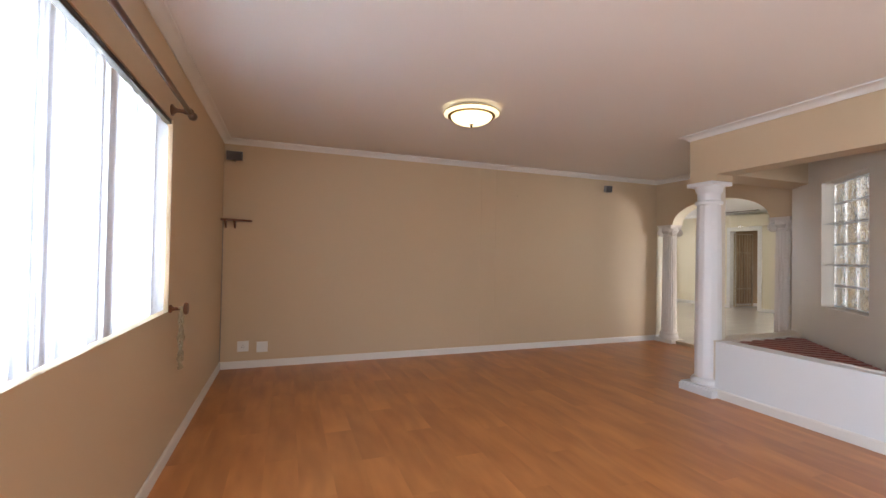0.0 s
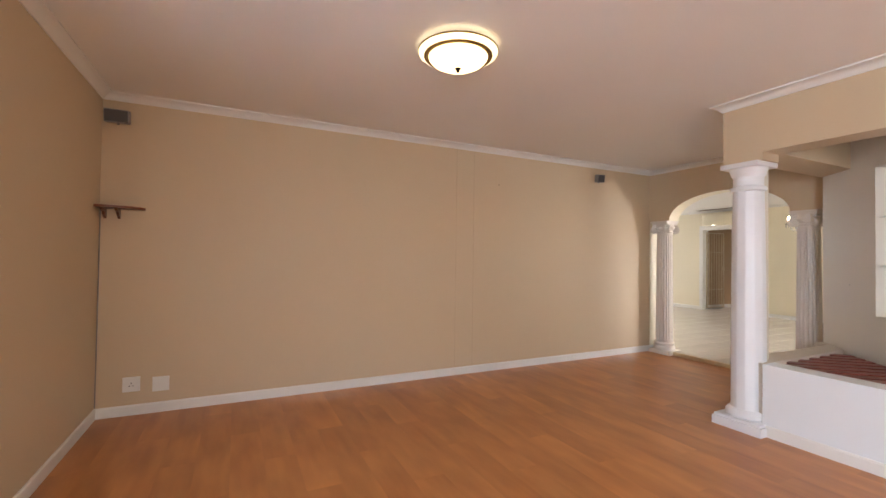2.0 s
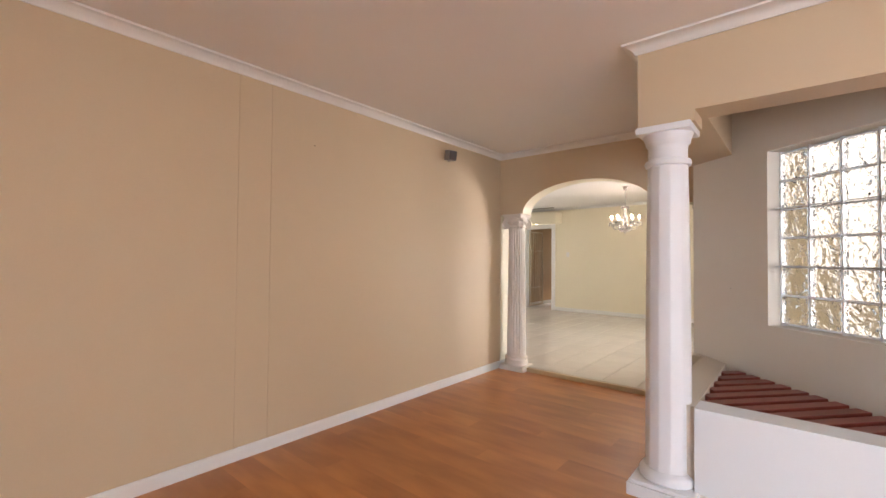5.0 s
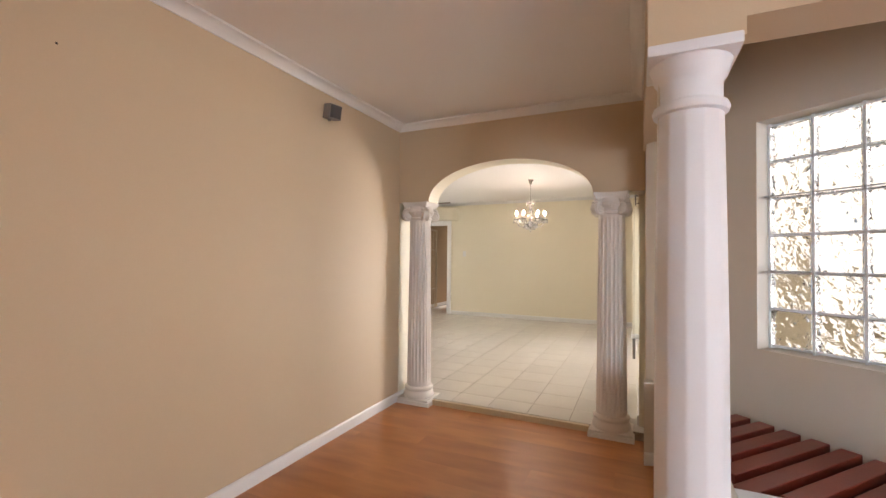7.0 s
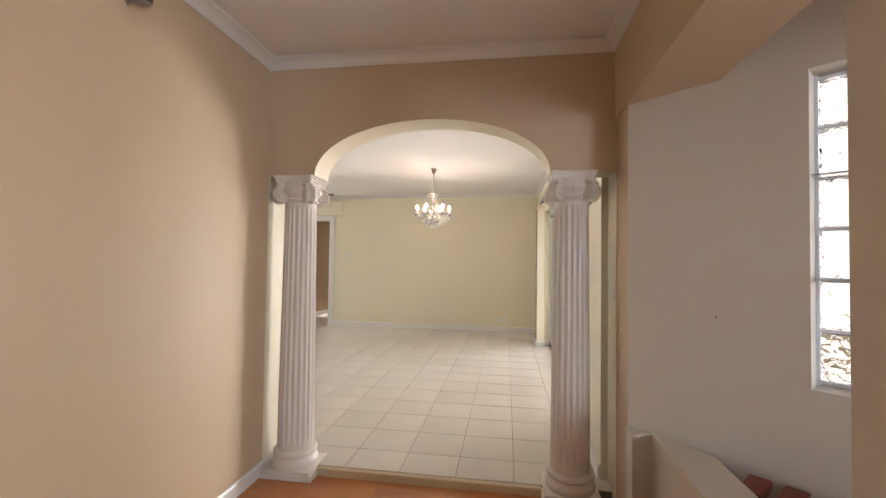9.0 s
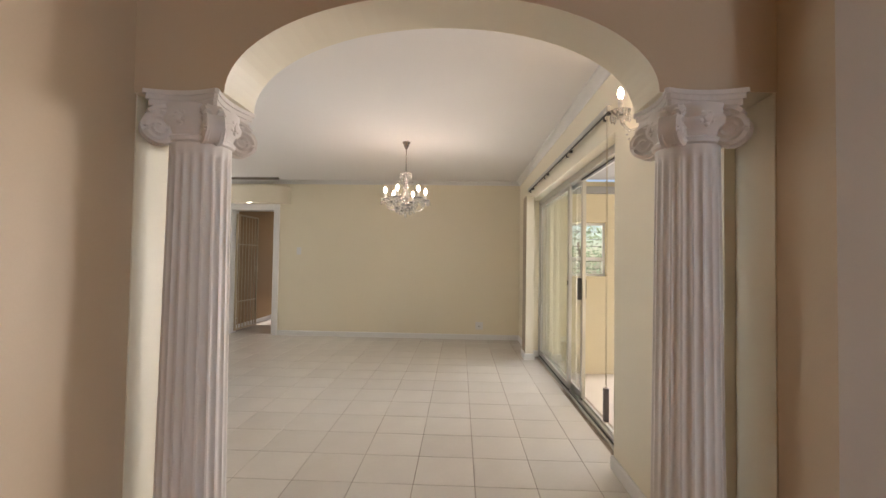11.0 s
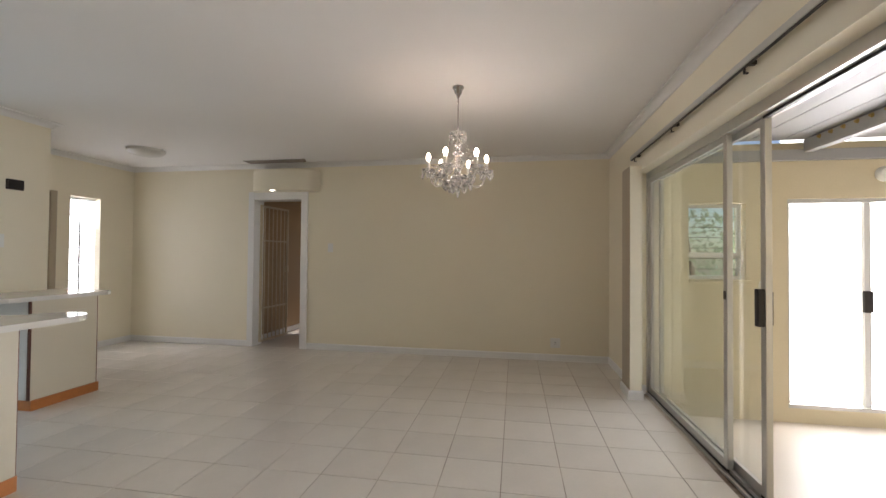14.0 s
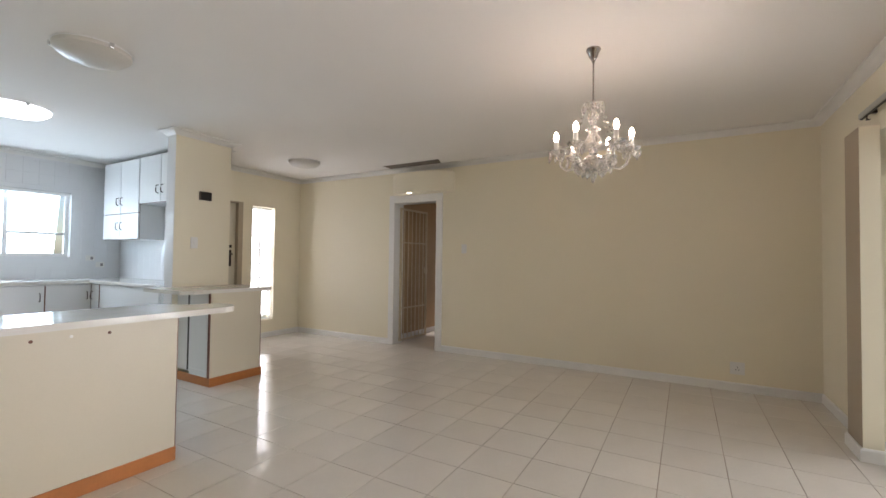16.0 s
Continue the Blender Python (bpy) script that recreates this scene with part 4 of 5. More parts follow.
for k in range(6):
    a = 2 * math.pi * k / 6 + 0.78
    arm = [(0.05, -0.632), (0.10, -0.665), (0.15, -0.675), (0.185, -0.65), (0.192, -0.61), (0.207, -0.59), (0.213, -0.575)]
    am = part("arm", tube([(r * math.cos(a), r * math.sin(a), z) for r, z in arm], 0.0085, 8), M_CRYSTAL, ch, "curved glass arm", True)
    candle(am, 0.213 * math.cos(a), 0.213 * math.sin(a), -0.572)
    beads = [(0.055 + 0.17 * u, -0.31 - 0.24 * u - 0.09 * math.sin(math.pi * u)) for u in (i / 15 for i in range(16))]
    tagged(part("bead_chain", merge(*[move(lathe([(0, -0.0085), (0.0085, 0), (0, 0.0085)], 6), Matrix.Translation((r * math.cos(a + 0.52), r * math.sin(a + 0.52), z))) for r, z in beads]), M_CRYSTAL, ch), kind="stuff")
for k in range(16):
    a = 2 * math.pi * k / 16
    r = 0.1 if k % 2 else 0.06
    part("crystal_drop", move(drop(0.06), Matrix.Translation((r * math.cos(a), r * math.sin(a), -0.645 - (0.02 if k % 2 == 0 else 0)))), M_CRYSTAL, ch)
part("crystal_drop", move(drop(0.07), Matrix.Translation((0, 0, -0.69))), M_CRYSTAL, ch)
for k in range(10):
    a = 2 * math.pi * k / 10
    part("crystal_drop", move(drop(0.045), Matrix.Translation((0.06 * math.cos(a), 0.06 * math.sin(a), -0.288))), M_CRYSTAL, ch)

ch = frame_ch
sc = thing("wall_sconce", "crystal wall sconce with two lit candle bulbs", "wall lamp", at=pose(6.775, YS, 1.957))
part("backplate", move(lathe([(0.0, 0.03), (0.03, 0.028), (0.068, 0.014), (0.078, 0)][::-1], 24, lambda r, z, a: r * (1 + 0.05 * math.cos(12 * a))), pose(0, 0, -0.045, -90)), M_CHROME, sc, "fluted glass and chrome backplate", True)
for sx in (-1, 1):
    pts = [(0, 0.02, -0.03), (sx * 0.05, 0.07, -0.05), (sx * 0.11, 0.1, -0.045), (sx * 0.15, 0.12, 0.0), (sx * 0.165, 0.125, 0.05)]
    am = part("arm", tube(pts, 0.008, 8), M_CRYSTAL, sc, "curved glass arm", True)
    candle(am, sx * 0.165, 0.125, 0.06)
    swag = [(sx * 0.165 * (1 - u), 0.12 - 0.06 * u, 0.04 - 0.06 * u - 0.13 * math.sin(math.pi * u)) for u in (i / 13 for i in range(14))]
    tagged(part("bead_chain", merge(*[move(lathe([(0, -0.006), (0.0065, 0), (0, 0.006)], 6), Matrix.Translation(p)) for p in swag]), M_CRYSTAL, sc), kind="stuff")
part("finial", merge(tube([(0, 0.03, 0), (0, 0.07, 0.06), (0, 0.075, 0.13)], 0.009, 8), move(lathe([(0.0, -0.02), (0.03, -0.01), (0.045, 0.015), (0.02, 0.03), (0, 0.05)], 16), Matrix.Translation((0, 0.075, 0.15)))), M_CRYSTAL, sc, smooth=True)
for k in range(5):
    part("crystal_drop", move(drop(0.05), Matrix.Translation((0.035 * (k - 2), 0.075, 0.14 - 0.01 * abs(k - 2)))), M_CRYSTAL, sc)
part("crystal_drop", move(drop(0.06), Matrix.Translation((0.08, 0.09, -0.115))), M_CRYSTAL, sc)
part("crystal_drop", move(drop(0.06), Matrix.Translation((-0.08, 0.09, -0.115))), M_CRYSTAL, sc)

# ---- far doorway ----
fd = thing("door_far_frame", "white painted door frame to the passage", "door frame", kind="structure")
part("jamb", box(XF - 0.022, XF + 0.205, FD0 - 0.085, FD0 + 0.008, DF, FDZ + 0.1, 0.004), M_TRIM, fd)
part("jamb", box(XF - 0.022, XF + 0.205, FD1 - 0.008, FD1 + 0.08, DF, FDZ + 0.1, 0.004), M_TRIM, fd)
part("head", box(XF - 0.02, XF + 0.203, FD0 + 0.008, FD1 - 0.008, FDZ - 0.008, FDZ + 0.1, 0.004), M_TRIM, fd)
gate = thing("security_gate", "cream painted barred steel security gate standing open", "gate", at=pose(XF + 0.12, FD1 - 0.02, DF, 0, 0, -3))
GW, GH = 0.66, 1.95
part("gate_frame", merge(box(0, 0.025, -0.012, 0.012, 0.03, GH), box(GW - 0.025, GW, -0.012, 0.012, 0.03, GH), box(0.025, GW - 0.025, -0.012, 0.012, 0.03, 0.055), box(0.025, GW - 0.025, -0.012, 0.012, GH - 0.025, GH)), M_GATE, gate)
for k in range(1, 7):
    part("bar", tube([(k * GW / 7, 0, 0.055), (k * GW / 7, 0, GH - 0.025)], 0.007, 8), M_GATE, gate)
for z in (0.5, 1.45):
    part("cross_bar", box(0.025, GW - 0.025, -0.014, -0.006, z - 0.01, z + 0.01), M_GATE, gate)
part("lock_box", box(GW - 0.045, GW + 0.004, -0.018, 0.018, 0.99, 1.08, 0.004), M_GATE, gate)
ac = thing("air_conditioner", "cream wall air conditioner with a small lit display above the doorway", "air conditioner", at=pose(XF, 7.845, 0))
arcp = [(-0.06 - 0.18 * math.sin(math.pi * k / 16) ** 0.6 if 0 < k < 16 else 0.0, -0.48 + 0.06 * k) for k in range(17)]
part("body", prism([(x, y) for x, y in arcp], 2.118, 2.385), M_CREAM, ac, smooth=True)
part("spot", move(lathe([(0.0, -0.006), (0.03, -0.006), (0.034, 0)], 18), Matrix.Translation((-0.2, 0.10, 2.117))), glow("lit_spot", (1, 0.9, 0.7), 8), ac, "small lit spot")
# dirt stain above the air conditioner, built as thin dark slats
vent = thing("ceiling_vent", "dark dirt stain on the ceiling above the doorway, built as thin slats", "vent")
for k in range(4):
    part("slat", box(XF - 0.27 + 0.048 * k, XF - 0.24 + 0.048 * k, 7.46 + 0.02 * k, 8.33, ZC - 0.008, ZC - 0.0005, 0.002), M_STAIN, vent)
part("frame", merge(box(XF - 0.296, XF - 0.28, 7.5, 8.3, ZC - 0.006, ZC - 0.0005), box(XF - 0.09, XF - 0.078, 7.5, 8.3, ZC - 0.006, ZC - 0.0005)), M_CEIL, vent)


def switch(at, label):
    s = thing("light_switch", label, "switch", at=at, group="light switches")
    part("plate", box(-0.036, 0.036, 0, 0.008, -0.058, 0.058, 0.003), M_PLASTIC, s)
    part("rocker", box(-0.008, 0.008, 0.008, 0.013, -0.014, 0.014, 0.002), M_PLASTIC, s)


switch(pose(XF, 7.21, 1.37, 0, 0, 90), "white light switch beside the doorway")
socket(pose(XF, 4.31, 0.235, 0, 0, 90), "white double socket above the skirting", True)
switch(pose(9.09, PY0, 1.37, 0, 0, 180), "white light switch on the kitchen pier")
box1 = thing("intercom", "small dark wall panel on the kitchen pier", "wall panel", at=pose(9.19, PY0, 1.865, 0, 0, 180))
part("case", box(-0.062, 0.062, 0, 0.03, -0.045, 0.045, 0.006), M_DKMETAL, box1)
part("screen", box(-0.05, 0.05, 0.03, 0.032, -0.032, 0.034, 0.001), M_BLACK, box1)


def dome(at, label, r=0.16, lit=False):
    d = thing("ceiling_dome", label, "ceiling lamp", at=at)
    part("glass", lathe([(r, -0.006), (r * 0.98, -0.03), (r * 0.8, -0.06), (r * 0.45, -0.078), (0, -0.082)], 36), M_KLIGHT if lit else M_FROST, d, smooth=True)
    part("base", lathe([(r * 0.9, 0), (r * 1.02, -0.002), (r * 1.02, -0.008), (r * 0.9, -0.012)], 36), M_WHITEALU, d, smooth=True)
    for k in range(3):
        a = 2 * math.pi * k / 3 + 0.6
        part("clip", move(box(-0.012, 0.012, -0.01, 0.01, -0.03, 0, 0.003), Matrix.Translation((r * math.cos(a), r * math.sin(a), 0))), M_CHROME, d)


dome(pose(10.49, 9.104, ZC), "unlit frosted dome lamp on the entry ceiling", 0.2)
dome(pose(7.745, 7.93, ZC), "unlit frosted dome lamp above the breakfast counter", 0.2)
dome(pose(7.874, 9.77, ZC), "lit white kitchen ceiling lamp", 0.24, True)

# ---- entry ----
en = thing("door_entry", "cream panelled entrance door in a brown frame", "door", kind="structure")
part("leaf", box(9.985, 10.335, YN + 0.05, YN + 0.09, DF + 0.005, 2.0, 0.004), M_LAMIN, en)
part("frame", merge(box(10.335, 10.409, YN - 0.012, YN + 0.16, DF, 2.02, 0.003), box(9.981, 10.335, YN - 0.012, YN + 0.16, 2.0, 2.019, 0.003)), mat("taupe_door_frame", (0.46, 0.38, 0.27), 0.5), en)
part("handle", merge(box(10.235, 10.275, YN + 0.04, YN + 0.05, 1.1, 1.33, 0.004), tube([(10.255, YN + 0.045, 1.27), (10.255, YN - 0.01, 1.27), (10.15, YN - 0.012, 1.27)], 0.009, 8)), M_DKMETAL, en, "dark lever handle")
part("lock", box(10.235, 10.275, YN + 0.035, YN + 0.05, 1.36, 1.4, 0.004), M_DKMETAL, en)
part("chain", merge(*[tube([(10.225 + 0.008 * math.cos(a), YN + 0.04, 1.08 - 0.028 * k + 0.014 * math.sin(a)) for a in (2 * math.pi * q / 8 for q in range(8))], 0.003, 5, True) for k in range(4)]), M_BRASS, en)
ew = thing("window_entry", "slim entry window of clear blocks in white mortar", "window", kind="structure")
eb = mesh_of("entry_block", box(-0.092, 0.092, -0.025, 0.025, -0.0985, 0.0985, 0.006), glass("entry_block_glass", (1, 0.99, 0.97), 0.25), True)
for j in range(8):
    for i in range(2):
        o = new("glass_block", eb)
        o.matrix_basis = pose(EW0 + 0.098 + 0.194 * i, YN + 0.1, 0.402 + 0.209 * j)
        o.parent = ew
        o.visible_shadow = False
part("mortar", merge(*[box(EW0, EW1, YN + 0.08, YN + 0.12, 0.291 + 0.209 * j, 0.302 + 0.209 * j) for j in range(9)], box(10.76, 10.77, YN + 0.082, YN + 0.118, 0.286, 1.988)), M_WHITE, ew)

# ---- kitchen ----


def handle_bar(x, y, z, parent, h=0.1):
    """A dark bow handle on a door that faces west."""
    part("handle", tube([(x, y, z - h / 2), (x - 0.025, y, z - h / 2 + 0.01), (x - 0.028, y, z), (x - 0.025, y, z + h / 2 - 0.01), (x, y, z + h / 2)], 0.005, 6), M_DKMETAL, parent, "dark bow handle")


def wall_unit(y0, y1, z0, z1, doors, label):
    u = thing("wall_cabinet", label, "cabinet", group="kitchen wall cabinets")
    part("body", box(9.272, 9.555, y0, y1, z0, z1), M_CABWHITE, u)
    part("edge", box(9.2705, 9.2718, y0 + 0.001, y1 - 0.001, z0, z1), M_BROWNEDGE, u)
    for (a, b, c, d, hy, hz) in doors:
        dr = part("door", box(9.25, 9.27, a, b, c, d, 0.003), M_CABWHITE, u)
        handle_bar(9.25, hy, hz, dr)


wall_unit(10.65, 11.58, 1.438, 2.455, [(10.655, 11.11, 1.775, 2.45, 11.06, 1.93), (11.12, 11.575, 1.775, 2.45, 11.17, 1.93), (10.655, 11.11, 1.443, 1.765, 11.06, 1.61), (11.12, 11.575, 1.443, 1.765, 11.17, 1.61)], "tall white wall cabinet with four doors")
wall_unit(9.63, 10.64, 1.875, 2.455, [(10.15, 10.635, 1.88, 2.45, 10.2, 2.03), (9.635, 10.14, 1.88, 2.45, 10.09, 2.03)], "short white wall cabinet over the cooker space")

def base_unit(x0, x1, y0, y1, face, label, doors):
    u = thing("base_cabinet", label, "cabinet", group="kitchen base cabinets")
    part("body", box(x0, x1, y0, y1, 0.12, 0.878), M_CABWHITE, u)
    part("plinth", box(x0 + 0.02, x1 - 0.02, y0 + 0.05, y1, DF, 0.12), M_KICK, u)
    n = doors
    w = (x1 - x0) / n
    for k in range(n):
        dr = part("door", box(x0 + k * w + 0.006, x0 + (k + 1) * w - 0.006, y0 - 0.02, y0 - 0.002, 0.13, 0.865, 0.003), M_CABWHITE, u)
        hx = x0 + (k + 1) * w - 0.05
        part("handle", tube([(hx, y0 - 0.02, 0.68), (hx, y0 - 0.045, 0.69), (hx, y0 - 0.048, 0.73), (hx, y0 - 0.045, 0.77), (hx, y0 - 0.02, 0.78)], 0.005, 6), M_DKMETAL, dr, "dark bow handle")
        part("edge", box(x0 + (k + 1) * w - 0.0058, x0 + (k + 1) * w + 0.0058, y0 - 0.0195, y0 - 0.001, 0.13, 0.865), M_BROWNEDGE, u)


for k in range(3):
    base_unit(6.32 + 0.9 * k, 7.21 + 0.9 * k, 11.24, 11.81, "south", "white base cabinet with dark bow handles", 2)
ret = thing("base_cabinet", "white base cabinet return beside the pier", "cabinet", group="kitchen base cabinets")
part("body", box(9.03, 9.555, 9.63, 11.23, 0.12, 0.878), M_CABWHITE, ret)
part("plinth", box(9.08, 9.555, 9.63, 11.23, DF, 0.12), M_KICK, ret)
part("end_panel", box(9.012, 9.0285, 9.64, 11.0, 0.125, 0.872, 0.003), M_CABWHITE, ret, "plain white end panel")
dr = part("door", box(9.008, 9.0285, 11.02, 11.22, 0.13, 0.865, 0.003), M_CABWHITE, ret)
handle_bar(9.008, 11.17, 0.73, dr)
part("edge", box(9.009, 9.0285, 11.003, 11.017, 0.13, 0.865), M_BROWNEDGE, ret, "brown edging strip")
thing("kitchen_worktop", "off-white worktop along the kitchen wall", "worktop", merge(box(6.31, 9.555, 11.2, 11.815, 0.88, 0.918, 0.005), box(8.98, 9.555, 9.63, 11.199, 0.88, 0.918, 0.005)), M_TOP)
sink = thing("kitchen_sink", "steel kitchen sink with a chrome mixer tap", "sink")
part("rim", merge(box(7.7, 8.55, 11.32, 11.36, 0.918, 0.924), box(7.7, 8.55, 11.68, 11.72, 0.918, 0.924), box(7.7, 7.74, 11.36, 11.68, 0.918, 0.924), box(8.51, 8.55, 11.36, 11.68, 0.918, 0.924)), M_CHROME, sink)
part("tap", tube([(8.0, 11.74, 0.918), (8.0, 11.74, 1.1), (8.0, 11.7, 1.15), (8.0, 11.6, 1.16), (8.0, 11.55, 1.13)], 0.011, 8), M_CHROME, sink)
for x, z in ((9.205, 1.19), (9.32, 1.1)):
    s = thing("wall_socket", "white kitchen socket on the tiled wall", "socket", at=pose(x, YK, z, 0, 0, 180), group="wall sockets")
    part("plate", box(-0.05, 0.05, 0, 0.012, -0.036, 0.036, 0.003), M_PLASTIC, s)
    part("rocker", box(-0.03, 0.0, 0.012, 0.02, -0.02, 0.02, 0.003), M_GREY, s)
kw = thing("window_kitchen", "white framed kitchen window with a raised slatted blind", "window", kind="structure")
part("window_frame", merge(box(KW0, KW1, YK + 0.08, YK + 0.12, KZ0, KZ0 + 0.04), box(KW0, KW1, YK + 0.08, YK + 0.12, KZ1 - 0.04, KZ1), *[box(x, x + 0.04, YK + 0.08, YK + 0.12, KZ0 + 0.04, KZ1 - 0.04) for x in (KW0, 8.36, KW1 - 0.04)], box(8.4, KW1 - 0.04, YK + 0.085, YK + 0.115, 1.49, 1.52)), M_WHITEALU, kw)
o = part("pane", box(KW0 + 0.04, KW1 - 0.04, YK + 0.098, YK + 0.102, KZ0 + 0.04, KZ1 - 0.04), M_PANE, kw)
o.visible_shadow = False
kb = thing("slatted_blind", "white aluminium slatted blind in the kitchen window", "blind")
part("head_rail", box(KW0 + 0.01, KW1 - 0.01, YK + 0.01, YK + 0.05, KZ1 - 0.035, KZ1 - 0.002), M_WHITEALU, kb)
for k in range(22):
    o = part("slat", box(8.41 if k > 3 else KW0 + 0.02, (KW1 - 0.02) if k <= 3 else 8.52, -0.011, 0.011, -0.0008, 0.0008), M_WHITEALU, kb)
    o.matrix_basis = pose(0, YK + 0.03, KZ1 - 0.05 - 0.021 * k, 25)

# white tiles on the kitchen walls
kt = bmesh.new()


def wall_tile(lo, hi, flip):
    """One wall tile: a raised square on a wall along x (flip False) or along y."""
    (a0, z0), (a1, z1) = lo, hi
    q = [(a0, z0), (a1, z0), (a1, z1), (a0, z1)]
    if flip:
        f0, f1 = [kt.verts.new((9.56, a, z)) for a, z in q], [kt.verts.new((9.556, a, z)) for a, z in q]
    else:
        f0, f1 = [kt.verts.new((a, YK, z)) for a, z in q], [kt.verts.new((a, YK - 0.004, z)) for a, z in q]
    kt.faces.new(f1)
    for n in range(4):
        kt.faces.new((f0[n], f0[(n + 1) % 4], f1[(n + 1) % 4], f1[n]))


for r in range(11):
    for k in range(22):
        x, z = 9.555 - 0.151 * (k + 1), 0.92 + 0.148 * r
        if not (x + 0.15 > KW0 and x < KW1 and z + 0.146 > KZ0 and z < KZ1):
            wall_tile((x, z), (x + 0.149, z + 0.146), False)
    for k in range(14):
        y, z = 9.63 + 0.151 * k, 0.92 + 0.148 * r
        wall_tile((y, z), (y + 0.149, z + 0.146), True)
bmesh.ops.recalc_face_normals(kt, faces=kt.faces)
tagged(part("tiles", kt, M_BACKSPLASH, bpy.data.objects["wall_north_kitchen"]), kind="stuff")
bpy.data.objects["tiles"].matrix_basis = Matrix.Identity(4)

# breakfast counters
c1 = thing("breakfast_counter", "cream panelled breakfast counter with an orange kickboard", "counter", at=pose(0.03, 0.042, 0))
part("panel", box(XA2 - 0.025, 7.965, 7.325, 7.62, 0.1, 0.865), M_LAMIN, c1)
part("kickboard", box(XA2 - 0.025, 7.97, 7.318, 7.6, DF, 0.1, 0.002), M_KICK, c1, "orange varnished kickboard")
part("edging", box(7.9655, 7.973, 7.33, 7.61, 0.1, 0.865), M_BROWNEDGE, c1, "brown edging strip")
for x, z in ((7.31, 0.82), (7.46, 0.823), (7.62, 0.82)):
    part("screw_cap", move(lathe([(0.008, 0), (0.008, 0.003), (0, 0.004)], 10), Matrix.Translation((x, 7.325, z)) @ pose(0, 0, 0, 90)), M_BROWNEDGE if x != 7.46 else M_PLASTIC, c1)
tip = [(8.23 + 0.17 * math.sin(a), 7.48 - 0.165 * math.cos(a)) for a in (math.pi * k / 14 for k in range(15))]
thing("worktop", "glossy off-white counter top with a rounded end", "counter top", prism([(XA2 + 0.002, 7.315)] + tip + [(8.1, 7.87), (XA2 + 0.002, 7.87)], 0.8655, 0.9), M_TOP)
c2 = thing("counter_end", "cream counter end cabinet with an orange kickboard", "counter", at=pose(0.075, 0.115, 0))
part("panel", box(8.856, 9.385, 8.445, 8.462, 0.1, 0.885), M_LAMIN, c2)
part("edging", box(9.386, 9.394, 8.446, 9.1, 0.1, 0.885), M_BROWNEDGE, c2, "brown edging strip")
part("edging", box(8.846, 8.8555, 8.446, 8.47, 0.1, 0.885), M_BROWNEDGE, c2, "brown edging strip")
part("body", box(8.87, 9.385, 8.463, 9.1, 0.12, 0.885), M_CABWHITE, c2)
part("kickboard", merge(box(8.85, 9.4, 8.43, 8.445, DF, 0.1), box(8.85, 8.865, 8.446, 9.08, DF, 0.1), box(9.386, 9.4, 8.446, 9.08, DF, 0.1)), M_KICK, c2, "orange varnished kickboard")
part("side_door", box(8.85, 8.868, 8.48, 8.78, 0.13, 0.877, 0.003), M_CABWHITE, c2)
part("dark_gap", box(8.862, 8.8695, 8.785, 8.83, 0.13, 0.877), M_BLACK, c2)
part("toe_drawer", box(8.845, 8.866, 8.48, 8.76, 0.102, 0.16, 0.003), M_CABWHITE, c2)
thing("worktop", "off-white top of the counter end cabinet", "counter top", prism([(8.68, 8.42), (9.46, 8.415), (9.52, 8.45), (9.52, 9.12), (8.6, 9.12), (8.6, 8.5)], 0.8855, 0.92), M_TOP, at=pose(0.075, 0.115, 0))

# ---- patio ----
XE, PZ = 10.665, -0.265
structure("ground", box(-60, 80, -60, 3.0, PZ - 0.7, PZ - 0.06), M_GROUND, "dry garden ground")
structure("wall_outside", box(6.42, 6.62, 0.3, YS - 0.241, PZ, 2.4), M_YELLOW, "yellow rendered outer wall beside the patio")
structure("pavement_patio", box(6.62, XE, -4.7, YS - 0.241, PZ - 0.3, PZ, 0), M_PATIO, "pale paved patio floor")
EDY0, EDY1, EDZ0, EDZ1 = -0.2, 2.247, -0.13, 1.845
EWY0, EWY1, EWZ0, EWZ1 = 2.60, 3.108, 1.065, 1.81
structure("wall_patio", merge(
    box(XE, XE + 0.22, -3.5, EDY0, PZ, 2.375), box(XE, XE + 0.22, EDY0, EDY1, PZ, EDZ0), box(XE, XE + 0.22, EDY0, EDY1, EDZ1, 2.375),
    box(XE, XE + 0.22, EDY1, EWY0, PZ, 2.375), box(XE, XE + 0.22, EWY0, EWY1, PZ, EWZ0), box(XE, XE + 0.22, EWY0, EWY1, EWZ1, 2.375), box(XE, XE + 0.22, EWY1, YS - 0.24, PZ, 2.375)), M_YELLOW, "yellow rendered patio wall with a door and window")
pd = thing("door_patio", "white sliding patio door standing open", "door", kind="structure")
part("door_frame", merge(box(XE + 0.03, XE + 0.11, EDY0, EDY1, EDZ1 - 0.04, EDZ1), box(XE + 0.0, XE + 0.13, EDY0, EDY1, EDZ0, EDZ0 + 0.035), box(XE + 0.03, XE + 0.11, EDY1 - 0.03, EDY1, EDZ0 + 0.035, EDZ1 - 0.04)), M_ALU, pd)
for y in (1.58, 1.30, 0.85):
    part("stile", box(XE + 0.05, XE + 0.09, y - 0.05, y, EDZ0 + 0.035, EDZ1 - 0.04), M_WHITEALU, pd)
part("handle", box(XE + 0.02, XE + 0.05, 1.53, 1.6, 0.78, 0.98, 0.004), M_DKMETAL, pd, "dark pull handle")
part("folded_leaf", box(XE + 0.02, XE + 0.045, 0.86, 1.27, EDZ0 + 0.04, EDZ1 - 0.045, 0.004), M_LAMIN, pd, "cream folded door leaf")
